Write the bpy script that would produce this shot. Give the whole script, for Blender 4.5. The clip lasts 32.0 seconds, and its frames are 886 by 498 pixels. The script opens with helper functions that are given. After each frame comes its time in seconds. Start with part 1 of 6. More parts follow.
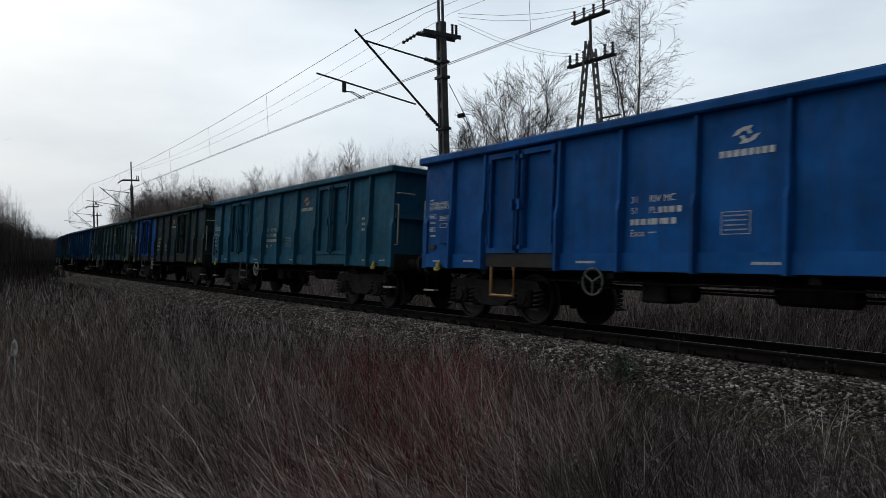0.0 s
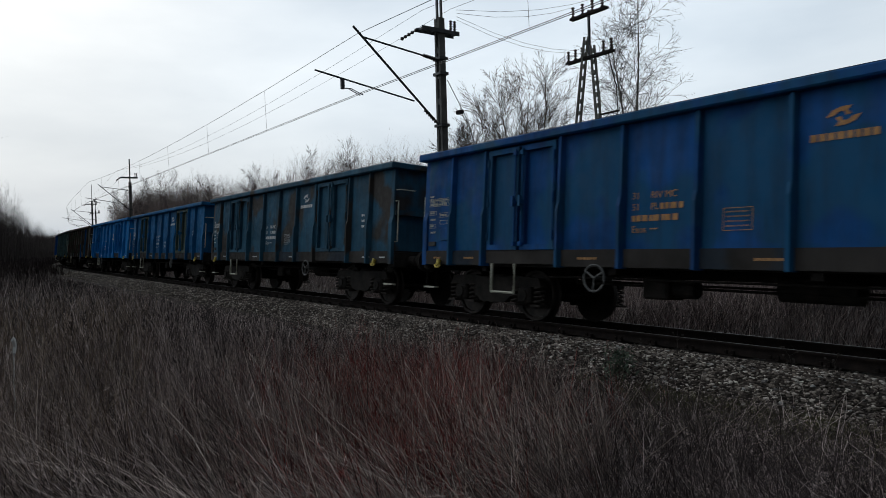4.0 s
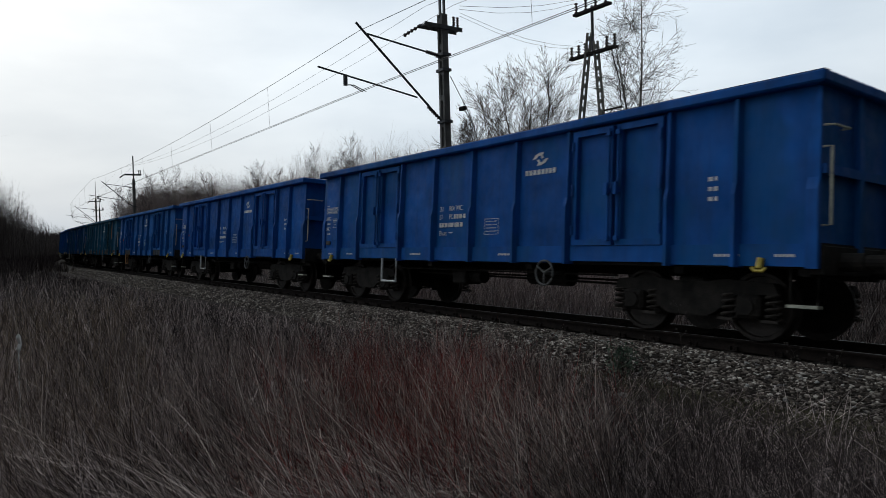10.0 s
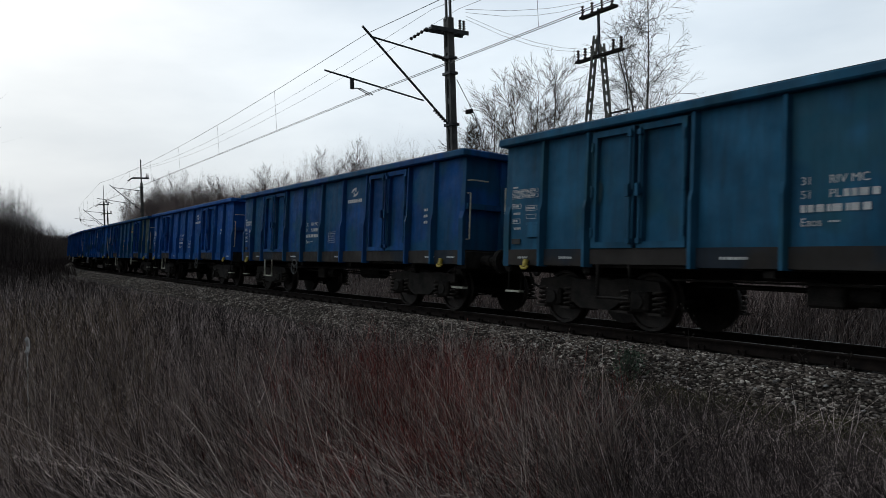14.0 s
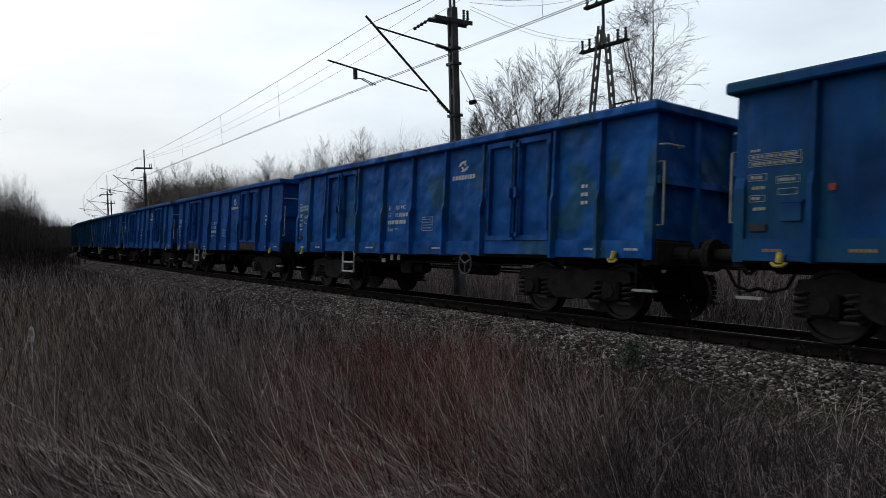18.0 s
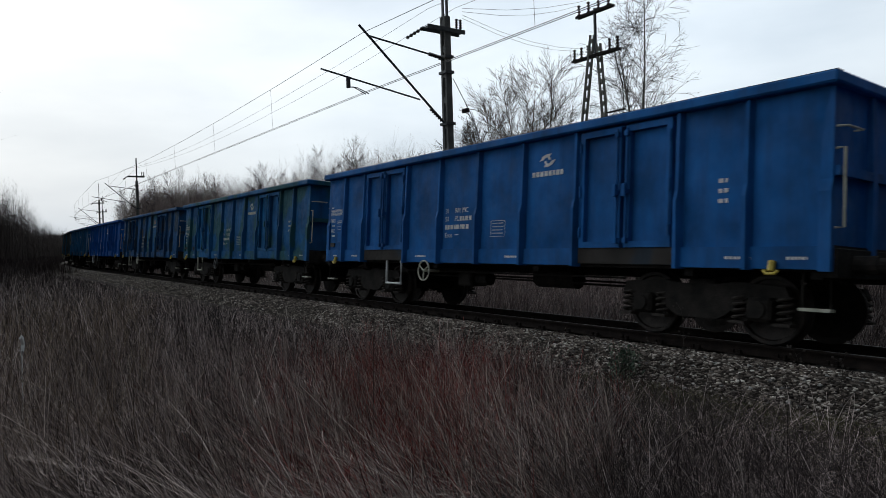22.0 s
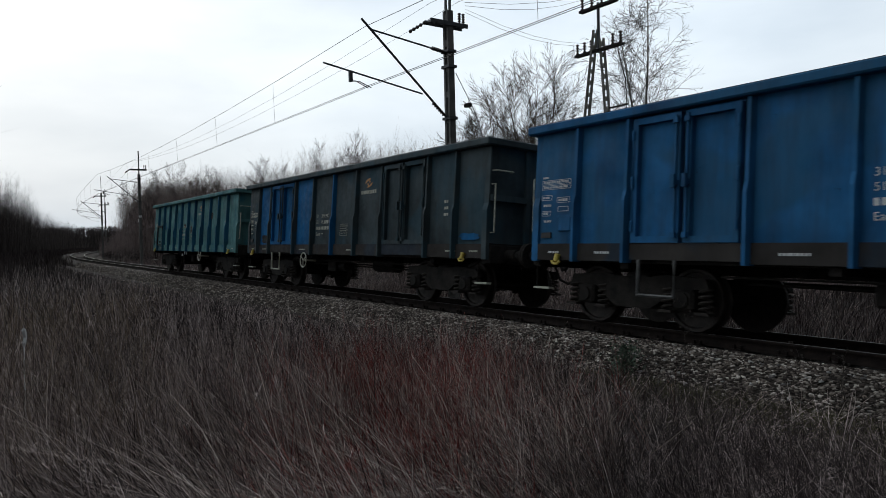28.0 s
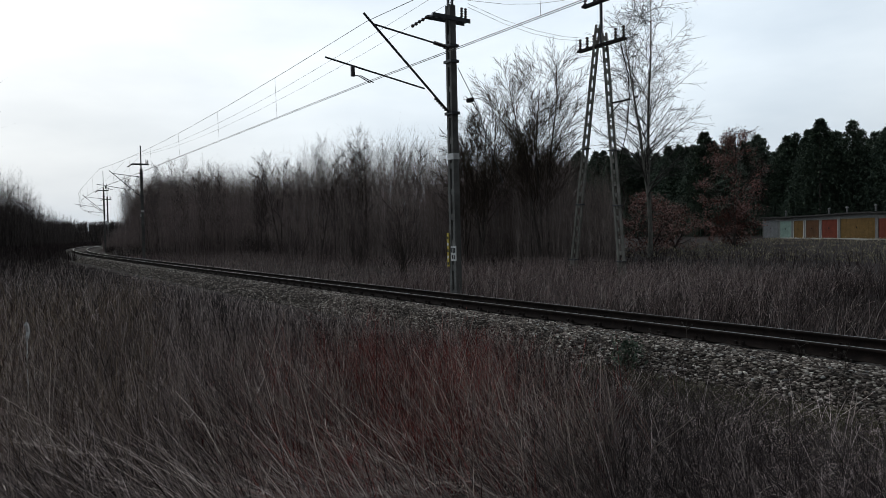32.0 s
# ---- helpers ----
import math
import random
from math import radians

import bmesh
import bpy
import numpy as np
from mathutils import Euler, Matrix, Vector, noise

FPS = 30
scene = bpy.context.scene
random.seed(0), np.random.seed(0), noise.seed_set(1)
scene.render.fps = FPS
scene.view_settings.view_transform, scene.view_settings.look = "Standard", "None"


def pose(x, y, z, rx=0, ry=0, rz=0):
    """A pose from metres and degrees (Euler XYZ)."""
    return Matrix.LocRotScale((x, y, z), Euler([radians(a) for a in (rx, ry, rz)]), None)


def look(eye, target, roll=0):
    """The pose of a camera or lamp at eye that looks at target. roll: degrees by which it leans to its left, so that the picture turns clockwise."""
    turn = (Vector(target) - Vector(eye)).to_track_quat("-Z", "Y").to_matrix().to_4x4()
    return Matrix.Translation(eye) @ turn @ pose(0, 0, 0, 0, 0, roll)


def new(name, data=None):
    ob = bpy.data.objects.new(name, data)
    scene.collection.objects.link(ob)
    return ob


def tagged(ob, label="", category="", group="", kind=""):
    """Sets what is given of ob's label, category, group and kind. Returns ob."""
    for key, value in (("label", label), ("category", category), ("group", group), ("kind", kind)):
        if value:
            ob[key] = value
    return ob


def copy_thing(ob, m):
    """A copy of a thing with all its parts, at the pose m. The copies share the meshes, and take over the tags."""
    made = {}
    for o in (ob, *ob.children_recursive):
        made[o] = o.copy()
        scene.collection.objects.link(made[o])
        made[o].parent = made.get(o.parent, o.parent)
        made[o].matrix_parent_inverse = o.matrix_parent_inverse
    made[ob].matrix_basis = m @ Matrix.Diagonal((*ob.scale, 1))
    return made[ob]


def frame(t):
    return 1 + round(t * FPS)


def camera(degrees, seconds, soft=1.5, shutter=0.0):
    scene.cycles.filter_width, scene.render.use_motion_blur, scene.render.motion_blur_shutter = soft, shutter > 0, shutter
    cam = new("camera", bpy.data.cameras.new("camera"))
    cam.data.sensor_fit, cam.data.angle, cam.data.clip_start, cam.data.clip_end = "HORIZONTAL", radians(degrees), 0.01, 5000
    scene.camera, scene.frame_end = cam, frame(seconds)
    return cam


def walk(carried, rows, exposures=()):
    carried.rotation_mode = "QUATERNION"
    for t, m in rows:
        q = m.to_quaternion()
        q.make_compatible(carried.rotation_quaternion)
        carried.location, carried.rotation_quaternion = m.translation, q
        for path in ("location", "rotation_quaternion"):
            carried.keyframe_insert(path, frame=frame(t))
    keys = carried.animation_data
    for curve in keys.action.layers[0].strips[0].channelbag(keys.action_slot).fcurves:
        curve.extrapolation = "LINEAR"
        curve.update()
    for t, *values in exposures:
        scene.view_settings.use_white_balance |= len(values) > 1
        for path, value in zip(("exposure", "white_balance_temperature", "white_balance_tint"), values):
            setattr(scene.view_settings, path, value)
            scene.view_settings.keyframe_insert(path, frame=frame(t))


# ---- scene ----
# ---- camera: a hand-held camera that stands in the field and sways a little ----
EYE = (0.0, 0.0, 1.457)
EXPOSURE = 0.0
SKY_STRENGTH = 1.0
SUN_WAY = (-0.87, 0.04, 0.49)
# seconds, yaw, pitch, roll
LOOKS = (
    (0, 54.23, 0.01, 1.19), (0.5, 54.07, 0.10, 1.01), (1, 54.01, 0.02, 0.83), (1.5, 54.05, 0.13, 0.97),
    (2, 53.85, 0.06, 1.08), (2.5, 53.94, -0.11, 1.18), (3, 53.96, -0.23, 1.09), (3.5, 54.06, -0.32, 1.26),
    (5.5, 54.23, -0.09, 1.27), (6, 54.08, -0.16, 1.40), (6.5, 53.97, -0.26, 1.27), (7, 54.24, -0.22, 1.33),
    (7.5, 54.27, -0.46, 1.14), (8, 54.29, -0.59, 1.20), (8.5, 54.42, -0.63, 1.22), (9, 54.40, -0.58, 1.24),
    (9.5, 54.36, -0.45, 1.32), (10, 54.40, -0.54, 1.40), (10.5, 54.35, -0.58, 1.31), (11, 54.35, -0.47, 1.33),
    (11.5, 54.35, -0.39, 1.22), (12, 54.51, -0.24, 1.33), (12.5, 54.71, -0.19, 1.30), (13, 54.78, -0.22, 1.37),
    (13.5, 54.79, -0.20, 1.49), (14, 54.93, -0.28, 1.43), (14.5, 54.99, -0.45, 1.21), (16.5, 55.24, -0.85, 1.18),
    (17, 55.28, -0.88, 1.25), (17.5, 55.31, -0.96, 1.21), (18, 55.18, -1.02, 1.26), (18.5, 55.14, -0.58, 1.27),
    (19, 55.00, -0.58, 1.31), (19.5, 55.13, -0.72, 1.17), (20, 54.98, -0.92, 1.20), (20.5, 54.81, -0.74, 1.28),
    (21, 54.82, -0.39, 1.33), (21.5, 54.75, -0.28, 1.29), (22, 54.61, -0.36, 1.33), (22.5, 54.69, -0.24, 1.39),
    (23, 54.84, -0.41, 1.42), (23.5, 54.77, -0.46, 1.36), (24, 54.76, -0.54, 1.38), (24.5, 54.90, -0.61, 1.36),
    (25, 54.95, -0.62, 1.31), (25.5, 54.65, -0.59, 1.15), (27.5, 54.70, -0.67, 1.03), (28, 54.75, -0.80, 1.05),
    (28.5, 54.68, -1.07, 1.05), (29, 54.79, -0.98, 1.11), (29.5, 54.81, -0.86, 1.06), (30, 54.80, -0.60, 0.89),
    (30.5, 54.64, -0.85, 0.90), (31, 54.73, -1.08, 0.90), (31.5, 54.91, -1.12, 0.92), (32, 54.91, -1.20, 0.95),
)

cam = camera(64.84, 32.0, soft=0.6, shutter=0.1)
walk(cam, [(t, pose(*EYE, 90 + p, r, y)) for t, y, p, r in LOOKS], exposures=((0.0, EXPOSURE), (13.0, EXPOSURE + 0.03), (18.0, EXPOSURE + 0.13), (32.0, EXPOSURE + 0.14)))

# ---- overcast sky, weak wide sun behind the cloud ----
world = bpy.data.worlds.new("overcast_sky")
scene.world = world
world.use_nodes = True


def build_world():
    nt = world.node_tree
    nt.nodes.clear()
    n, l = nt.nodes.new, nt.links.new
    out, bg = n("ShaderNodeOutputWorld"), n("ShaderNodeBackground")
    sky = n("ShaderNodeTexSky")
    sky.sky_type, sky.sun_disc = "NISHITA", False
    sky.sun_elevation, sky.sun_rotation = radians(29), radians(-87)
    sky.air_density, sky.dust_density = 1.5, 4.0
    co, mp = n("ShaderNodeTexCoord"), n("ShaderNodeMapping")
    mp.inputs["Scale"].default_value = (1.0, 1.0, 3.2)
    cloud = n("ShaderNodeTexNoise")
    cloud.inputs["Scale"].default_value, cloud.inputs["Detail"].default_value = 1.7, 6.0
    cloud.inputs["Roughness"].default_value = 0.5
    ramp = n("ShaderNodeValToRGB")
    ramp.color_ramp.elements[0].position, ramp.color_ramp.elements[1].position = 0.36, 0.64
    ramp.color_ramp.elements[0].color = (0.575, 0.675, 0.78, 1)
    ramp.color_ramp.elements[1].color = (0.815, 0.905, 0.985, 1)
    scaled = n("ShaderNodeVectorMath")
    scaled.operation = "SCALE"
    scaled.inputs[3].default_value = 0.10
    mix = n("ShaderNodeMix")
    mix.data_type = "RGBA"
    mix.inputs[0].default_value = 0.93
    l(co.outputs["Generated"], mp.inputs[0])
    l(mp.outputs[0], cloud.inputs["Vector"])
    l(cloud.outputs["Fac"], ramp.inputs[0])
    l(sky.outputs[0], scaled.inputs[0])
    l(scaled.outputs[0], mix.inputs[6])
    l(ramp.outputs[0], mix.inputs[7])
    # the hidden sun lies to the left: the cloud is brighter there, duller behind
    dot = n("ShaderNodeVectorMath")
    dot.operation = "DOT_PRODUCT"
    dot.inputs[1].default_value = SUN_WAY
    glow = n("ShaderNodeMapRange")
    glow.interpolation_type = "SMOOTHSTEP"
    glow.inputs[1].default_value, glow.inputs[2].default_value = -0.60, 0.75
    glow.inputs[3].default_value, glow.inputs[4].default_value = 0.07, 1.05
    dim = n("ShaderNodeVectorMath")
    dim.operation = "SCALE"
    l(co.outputs["Generated"], dot.inputs[0])
    l(dot.outputs["Value"], glow.inputs[0])
    l(mix.outputs[2], dim.inputs[0])
    l(glow.outputs[0], dim.inputs[3])
    part_xyz, low, dull = n("ShaderNodeSeparateXYZ"), n("ShaderNodeMapRange"), n("ShaderNodeVectorMath")
    low.interpolation_type, dull.operation = "SMOOTHSTEP", "SCALE"
    low.inputs[1].default_value, low.inputs[2].default_value = -0.02, 0.26
    low.inputs[3].default_value, low.inputs[4].default_value = 0.80, 1.0
    l(co.outputs["Generated"], part_xyz.inputs[0])
    l(part_xyz.outputs["Z"], low.inputs[0])
    l(dim.outputs[0], dull.inputs[0])
    l(low.outputs[0], dull.inputs[3])
    l(dull.outputs[0], bg.inputs[0])
    bg.inputs[1].default_value = SKY_STRENGTH
    l(bg.outputs[0], out.inputs[0])


build_world()
sun = new("sun", bpy.data.lights.new("sun", "SUN"))
sun.data.energy, sun.data.angle, sun.data.color = 0.45, radians(30), (1.0, 0.97, 0.92)
sun.matrix_world = look(Vector(SUN_WAY) * 60, (0, 0, 0))


# ---- materials ----
def material(name, rough=0.8, metal=0.0):
    m = bpy.data.materials.new(name)
    m.use_nodes = True
    b = m.node_tree.nodes["Principled BSDF"]
    b.inputs["Roughness"].default_value, b.inputs["Metallic"].default_value = rough, metal
    if rough >= 0.8:
        b.inputs["Specular IOR Level"].default_value = 0.12
    return m, m.node_tree, b


def noise_node(nt, scale, detail=4.0, rough=0.55, coords="Object", stretch=None, shift=False):
    co = nt.nodes.new("ShaderNodeTexCoord")
    t = nt.nodes.new("ShaderNodeTexNoise")
    t.inputs["Scale"].default_value, t.inputs["Detail"].default_value, t.inputs["Roughness"].default_value = scale, detail, rough
    src = co.outputs[coords]
    if shift:
        # every part gets its own piece of the pattern
        info, far, add = nt.nodes.new("ShaderNodeObjectInfo"), nt.nodes.new("ShaderNodeVectorMath"), nt.nodes.new("ShaderNodeVectorMath")
        far.operation, far.inputs[0].default_value = "SCALE", (41.0, 17.0, 29.0)
        nt.links.new(info.outputs["Random"], far.inputs[3])
        nt.links.new(src, add.inputs[0])
        nt.links.new(far.outputs[0], add.inputs[1])
        src = add.outputs[0]
    if stretch:
        mp = nt.nodes.new("ShaderNodeMapping")
        mp.inputs["Scale"].default_value = stretch
        nt.links.new(src, mp.inputs[0])
        src = mp.outputs[0]
    nt.links.new(src, t.inputs["Vector"])
    return t


def ramp_node(nt, src, stops):
    r = nt.nodes.new("ShaderNodeValToRGB")
    e = r.color_ramp.elements
    while len(e) < len(stops):
        e.new(0.5)
    for k, (p, c) in zip(e, stops):
        k.position, k.color = p, (*c, 1) if len(c) == 3 else c
    nt.links.new(src, r.inputs[0])
    return r.outputs[0]


def mix_node(nt, fac, a, b, how="MIX"):
    m = nt.nodes.new("ShaderNodeMix")
    m.data_type, m.blend_type = "RGBA", how
    for sock, v in ((m.inputs[0], fac), (m.inputs[6], a), (m.inputs[7], b)):
        if isinstance(v, (int, float)):
            sock.default_value = v
        elif isinstance(v, tuple):
            sock.default_value = (*v, 1) if len(v) == 3 else v
        else:
            nt.links.new(v, sock)
    return m.outputs[2]


def bump(nt, b, src, strength, distance=0.01):
    k = nt.nodes.new("ShaderNodeBump")
    k.inputs["Strength"].default_value, k.inputs["Distance"].default_value = strength, distance
    nt.links.new(src, k.inputs["Height"])
    nt.links.new(k.outputs[0], b.inputs["Normal"])


def mottled(name, dark, light, scale=6.0, rough=0.85, metal=0.0, bumps=0.3, fine=60.0, stretch=None, coords="Object", deep=0.01):
    """A surface in two tones, with coarse stains and fine grain."""
    m, nt, b = material(name, rough, metal)
    coarse, grain = noise_node(nt, scale, 5, coords=coords, stretch=stretch), noise_node(nt, fine, 3, coords=coords, stretch=stretch)
    c = ramp_node(nt, coarse.outputs["Fac"], ((0.32, dark), (0.68, light)))
    g = ramp_node(nt, grain.outputs["Fac"], ((0.3, (0.72, 0.72, 0.72)), (0.7, (1.2, 1.2, 1.2))))
    nt.links.new(mix_node(nt, 1.0, c, g, "MULTIPLY"), b.inputs["Base Color"])
    if bumps:
        bump(nt, b, grain.outputs["Fac"], bumps, deep)
    return m


def islands(name, stops, rough=0.8, gain=None):
    """Each loose piece of the mesh takes a tone of its own out of the stops."""
    m, nt, b = material(name, rough)
    g = nt.nodes.new("ShaderNodeNewGeometry")
    c = ramp_node(nt, g.outputs["Random Per Island"], stops)
    n = noise_node(nt, 1.3, 3)
    v = ramp_node(nt, n.outputs["Fac"], ((0.3, (0.55, 0.55, 0.55)), (0.7, (1.25, 1.25, 1.25))))
    nt.links.new(mix_node(nt, 1.0, c, v, "MULTIPLY"), b.inputs["Base Color"])
    return m


def paint(name, base, patch=None, amount=0.0, rust=0.1, dirt=0.35, rust_tone=(0.10, 0.045, 0.022), dents=0.07):
    """Old wagon paint: faded tones, patches of another coat, rust spots and grime that streaks down."""
    m, nt, b = material(name, 0.55)
    fade = noise_node(nt, 1.1, 4, shift=True)
    base = tuple(1.12 * c for c in base)
    patch = patch and tuple(1.12 * c for c in patch)
    tone = tuple(min(1, c * 1.42 + 0.004) for c in base)
    col = ramp_node(nt, fade.outputs["Fac"], ((0.3, tuple(c * 0.66 for c in base)), (0.7, tone)))
    if patch:
        pn = noise_node(nt, 0.85, 3, 0.45, shift=True)
        k = 0.62 - 0.3 * amount
        col = mix_node(nt, ramp_node(nt, pn.outputs["Fac"], ((k, (0, 0, 0)), (k + 0.07, (1, 1, 1)))), col, patch)
    streak = noise_node(nt, 2.2, 5, 0.6, stretch=(2.6, 2.6, 0.35), shift=True)
    sf = ramp_node(nt, streak.outputs["Fac"], ((0.42, (0, 0, 0)), (0.75, (dirt, dirt, dirt))))
    col = mix_node(nt, sf, col, (0.022, 0.02, 0.018))
    spot = noise_node(nt, 4.5, 7, 0.68, shift=True)
    k = 0.74 - 0.25 * rust
    rf = ramp_node(nt, spot.outputs["Fac"], ((k, (0, 0, 0)), (k + 0.05, (1, 1, 1))))
    col = mix_node(nt, rf, col, rust_tone)
    nt.links.new(col, b.inputs["Base Color"])
    dent = noise_node(nt, 1.5 if dents < 0.1 else 2.6, 1.5, 0.4, shift=True)
    bump(nt, b, dent.outputs["Fac"], 0.6, dents)
    b.inputs["Specular IOR Level"].default_value = 0.12
    rr = ramp_node(nt, spot.outputs["Fac"], ((0.4, (0.5, 0.5, 0.5)), (0.7, (0.9, 0.9, 0.9))))
    nt.links.new(rr, b.inputs["Roughness"])
    return m


BLACK_STEEL = mottled("sooty_steel", (0.012, 0.011, 0.010), (0.036, 0.031, 0.027), 5, 0.8, 0.2, 0.4, 50)
WHEEL_STEEL = mottled("wheel_steel", (0.016, 0.013, 0.011), (0.045, 0.034, 0.028), 9, 0.6, 0.5, 0.3, 60)
SPRING_STEEL = mottled("dusty_spring", (0.03, 0.026, 0.023), (0.065, 0.055, 0.048), 8, 0.8, 0.1, 0.3, 60)
RAIL_STEEL = mottled("rusty_rail", (0.009, 0.007, 0.006), (0.024, 0.017, 0.014), 7, 0.88, 0.05, 0.4, 90)
RAIL_SHINE = mottled("worn_rail_head", (0.10, 0.095, 0.09), (0.20, 0.19, 0.18), 12, 0.5, 0.8, 0.1, 90)
SLEEPER_WOOD = mottled("tarred_sleeper", (0.010, 0.009, 0.008), (0.030, 0.025, 0.021), 6, 0.9, 0, 0.6, 60, stretch=(1, 5, 5))
BALLAST = islands("ballast_stone", ((0.0, (0.018, 0.014, 0.012)), (0.45, (0.075, 0.060, 0.051)), (0.75, (0.17, 0.143, 0.122)), (0.9, (0.34, 0.30, 0.26)), (1.0, (0.58, 0.53, 0.47))), 0.9)
BALLAST_BED = mottled("ballast_bed", (0.018, 0.015, 0.013), (0.05, 0.042, 0.036), 16, 0.95, 0, 0.4, 38, deep=0.03)
CONCRETE = mottled("weathered_concrete", (0.10, 0.098, 0.092), (0.19, 0.185, 0.175), 2.5, 0.9, 0, 0.4, 45)
POLE_CONCRETE = mottled("pale_pole_concrete", (0.15, 0.145, 0.125), (0.27, 0.26, 0.23), 2.5, 0.9, 0, 0.4, 45)
GALVANISED = mottled("dull_galvanised_steel", (0.045, 0.047, 0.05), (0.10, 0.103, 0.108), 7, 0.55, 0.6, 0.2, 60)
INSULATOR = mottled("brown_porcelain", (0.020, 0.014, 0.012), (0.045, 0.03, 0.025), 20, 0.25, 0, 0, 60)
WIRE = mottled("dark_copper_wire", (0.03, 0.028, 0.026), (0.07, 0.062, 0.055), 3, 0.6, 0.5, 0, 60)
WHITE_PAINT = mottled("chalky_white_paint", (0.46, 0.46, 0.45), (0.66, 0.66, 0.64), 9, 0.7, 0, 0.1, 80)
YELLOW_PAINT = mottled("dirty_yellow_paint", (0.34, 0.25, 0.03), (0.60, 0.46, 0.07), 8, 0.6, 0, 0.1, 80)
ORANGE_PAINT = mottled("faded_orange_paint", (0.34, 0.17, 0.06), (0.52, 0.27, 0.10), 9, 0.7, 0, 0.1, 80)
PALE_PAINT = mottled("worn_pale_paint", (0.28, 0.28, 0.22), (0.48, 0.47, 0.38), 6, 0.7, 0, 0.1, 80)
GREY_PAINT = mottled("worn_grey_paint", (0.04, 0.041, 0.04), (0.11, 0.11, 0.105), 6, 0.7, 0, 0.1, 80)
BLACK_PAINT = mottled("black_lettering", (0.01, 0.01, 0.01), (0.025, 0.025, 0.025), 9, 0.7, 0, 0, 80)
RED_PAINT = mottled("red_mark", (0.25, 0.03, 0.02), (0.4, 0.05, 0.03), 9, 0.6, 0, 0, 80)
SOIL = mottled("damp_field_soil", (0.010, 0.007, 0.006), (0.032, 0.022, 0.018), 0.7, 0.95, 0, 0.8, 9, deep=0.05)
BARK = mottled("dark_alder_bark", (0.035, 0.029, 0.026), (0.095, 0.080, 0.070), 4, 0.9, 0, 0.6, 30, stretch=(3, 3, 0.6))
PALE_BARK = mottled("pale_birch_bark", (0.10, 0.095, 0.085), (0.30, 0.29, 0.27), 3, 0.85, 0, 0.4, 30, stretch=(0.8, 0.8, 3))
GREY_BARK = mottled("grey_aspen_bark", (0.10, 0.096, 0.084), (0.25, 0.24, 0.21), 4, 0.9, 0, 0.5, 30, stretch=(2, 2, 0.8))
WILLOW_TWIG = mottled("willow_twigs", (0.035, 0.027, 0.021), (0.075, 0.058, 0.044), 1.5, 0.9, 0, 0, 20)
ASPEN_TWIG = mottled("grey_aspen_twigs", (0.045, 0.042, 0.04), (0.10, 0.094, 0.086), 1.5, 0.9, 0, 0, 20)
TWIG = mottled("bare_twigs", (0.032, 0.025, 0.023), (0.080, 0.062, 0.056), 1.5, 0.9, 0, 0, 20)


# ---- building helpers ----
def part(name, bm, mat, parent=None, label="", smooth=False):
    """Link a bmesh as one mesh object, under a thing or a part."""
    me = bpy.data.meshes.new(name)
    bm.to_mesh(me)
    bm.free()
    return link_mesh(name, me, mat, parent, label, smooth)


def link_mesh(name, me, mat, parent=None, label="", smooth=False):
    if not me.materials:
        me.materials.append(mat)
    if smooth:
        me.polygons.foreach_set("use_smooth", [True] * len(me.polygons))
    ob = new(name, me)
    if parent:
        ob.parent = parent
    if label:
        ob["label"] = label
    return ob


def box(bm, x0, x1, y0, y1, z0, z1, bev=0.0):
    vs = [bm.verts.new((x, y, z)) for x in (x0, x1) for y in (y0, y1) for z in (z0, z1)]
    fs = [bm.faces.new([vs[i] for i in q]) for q in ((0, 1, 3, 2), (4, 6, 7, 5), (0, 4, 5, 1), (2, 3, 7, 6), (0, 2, 6, 4), (1, 5, 7, 3))]
    if bev:
        es = list({e for f in fs for e in f.edges})
        bmesh.ops.bevel(bm, geom=es, offset=bev, segments=1, affect="EDGES")
    return vs


def boxed(*sizes, bev=0.0):
    bm = bmesh.new()
    box(bm, *sizes, bev=bev)
    return bm


def tube(bm, pts, radii, sides=8, caps=True):
    """A round bar along the points; radii: one value or one for each point."""
    pts = [Vector(p) for p in pts]
    radii = [radii] * len(pts) if isinstance(radii, (int, float)) else radii
    rings, up = [], None
    for i, p in enumerate(pts):
        d = (pts[min(i + 1, len(pts) - 1)] - pts[max(i - 1, 0)]).normalized()
        ref = Vector((0, 0, 1)) if abs(d.z) < 0.9 else Vector((1, 0, 0))
        a = d.cross(ref).normalized()
        b = d.cross(a)
        rings.append([bm.verts.new(p + radii[i] * (math.cos(k * math.tau / sides) * a + math.sin(k * math.tau / sides) * b)) for k in range(sides)])
    for r, s in zip(rings, rings[1:]):
        for k in range(sides):
            bm.faces.new((r[k], r[(k + 1) % sides], s[(k + 1) % sides], s[k]))
    if caps:
        bm.faces.new(rings[0][::-1])
        bm.faces.new(rings[-1])


def tubed(pts, radii, sides=8):
    bm = bmesh.new()
    tube(bm, pts, radii, sides)
    return bm


def prism(bm, outline, axis_from, axis_to, axis="y"):
    """Push a flat outline (two coordinates) along an axis."""
    def at(p, w):
        return {"x": (w, p[0], p[1]), "y": (p[0], w, p[1]), "z": (p[0], p[1], w)}[axis]
    a = [bm.verts.new(at(p, axis_from)) for p in outline]
    b = [bm.verts.new(at(p, axis_to)) for p in outline]
    n = len(a)
    bm.faces.new(a)
    bm.faces.new(b[::-1])
    for i in range(n):
        bm.faces.new((a[i], b[i], b[(i + 1) % n], a[(i + 1) % n]))


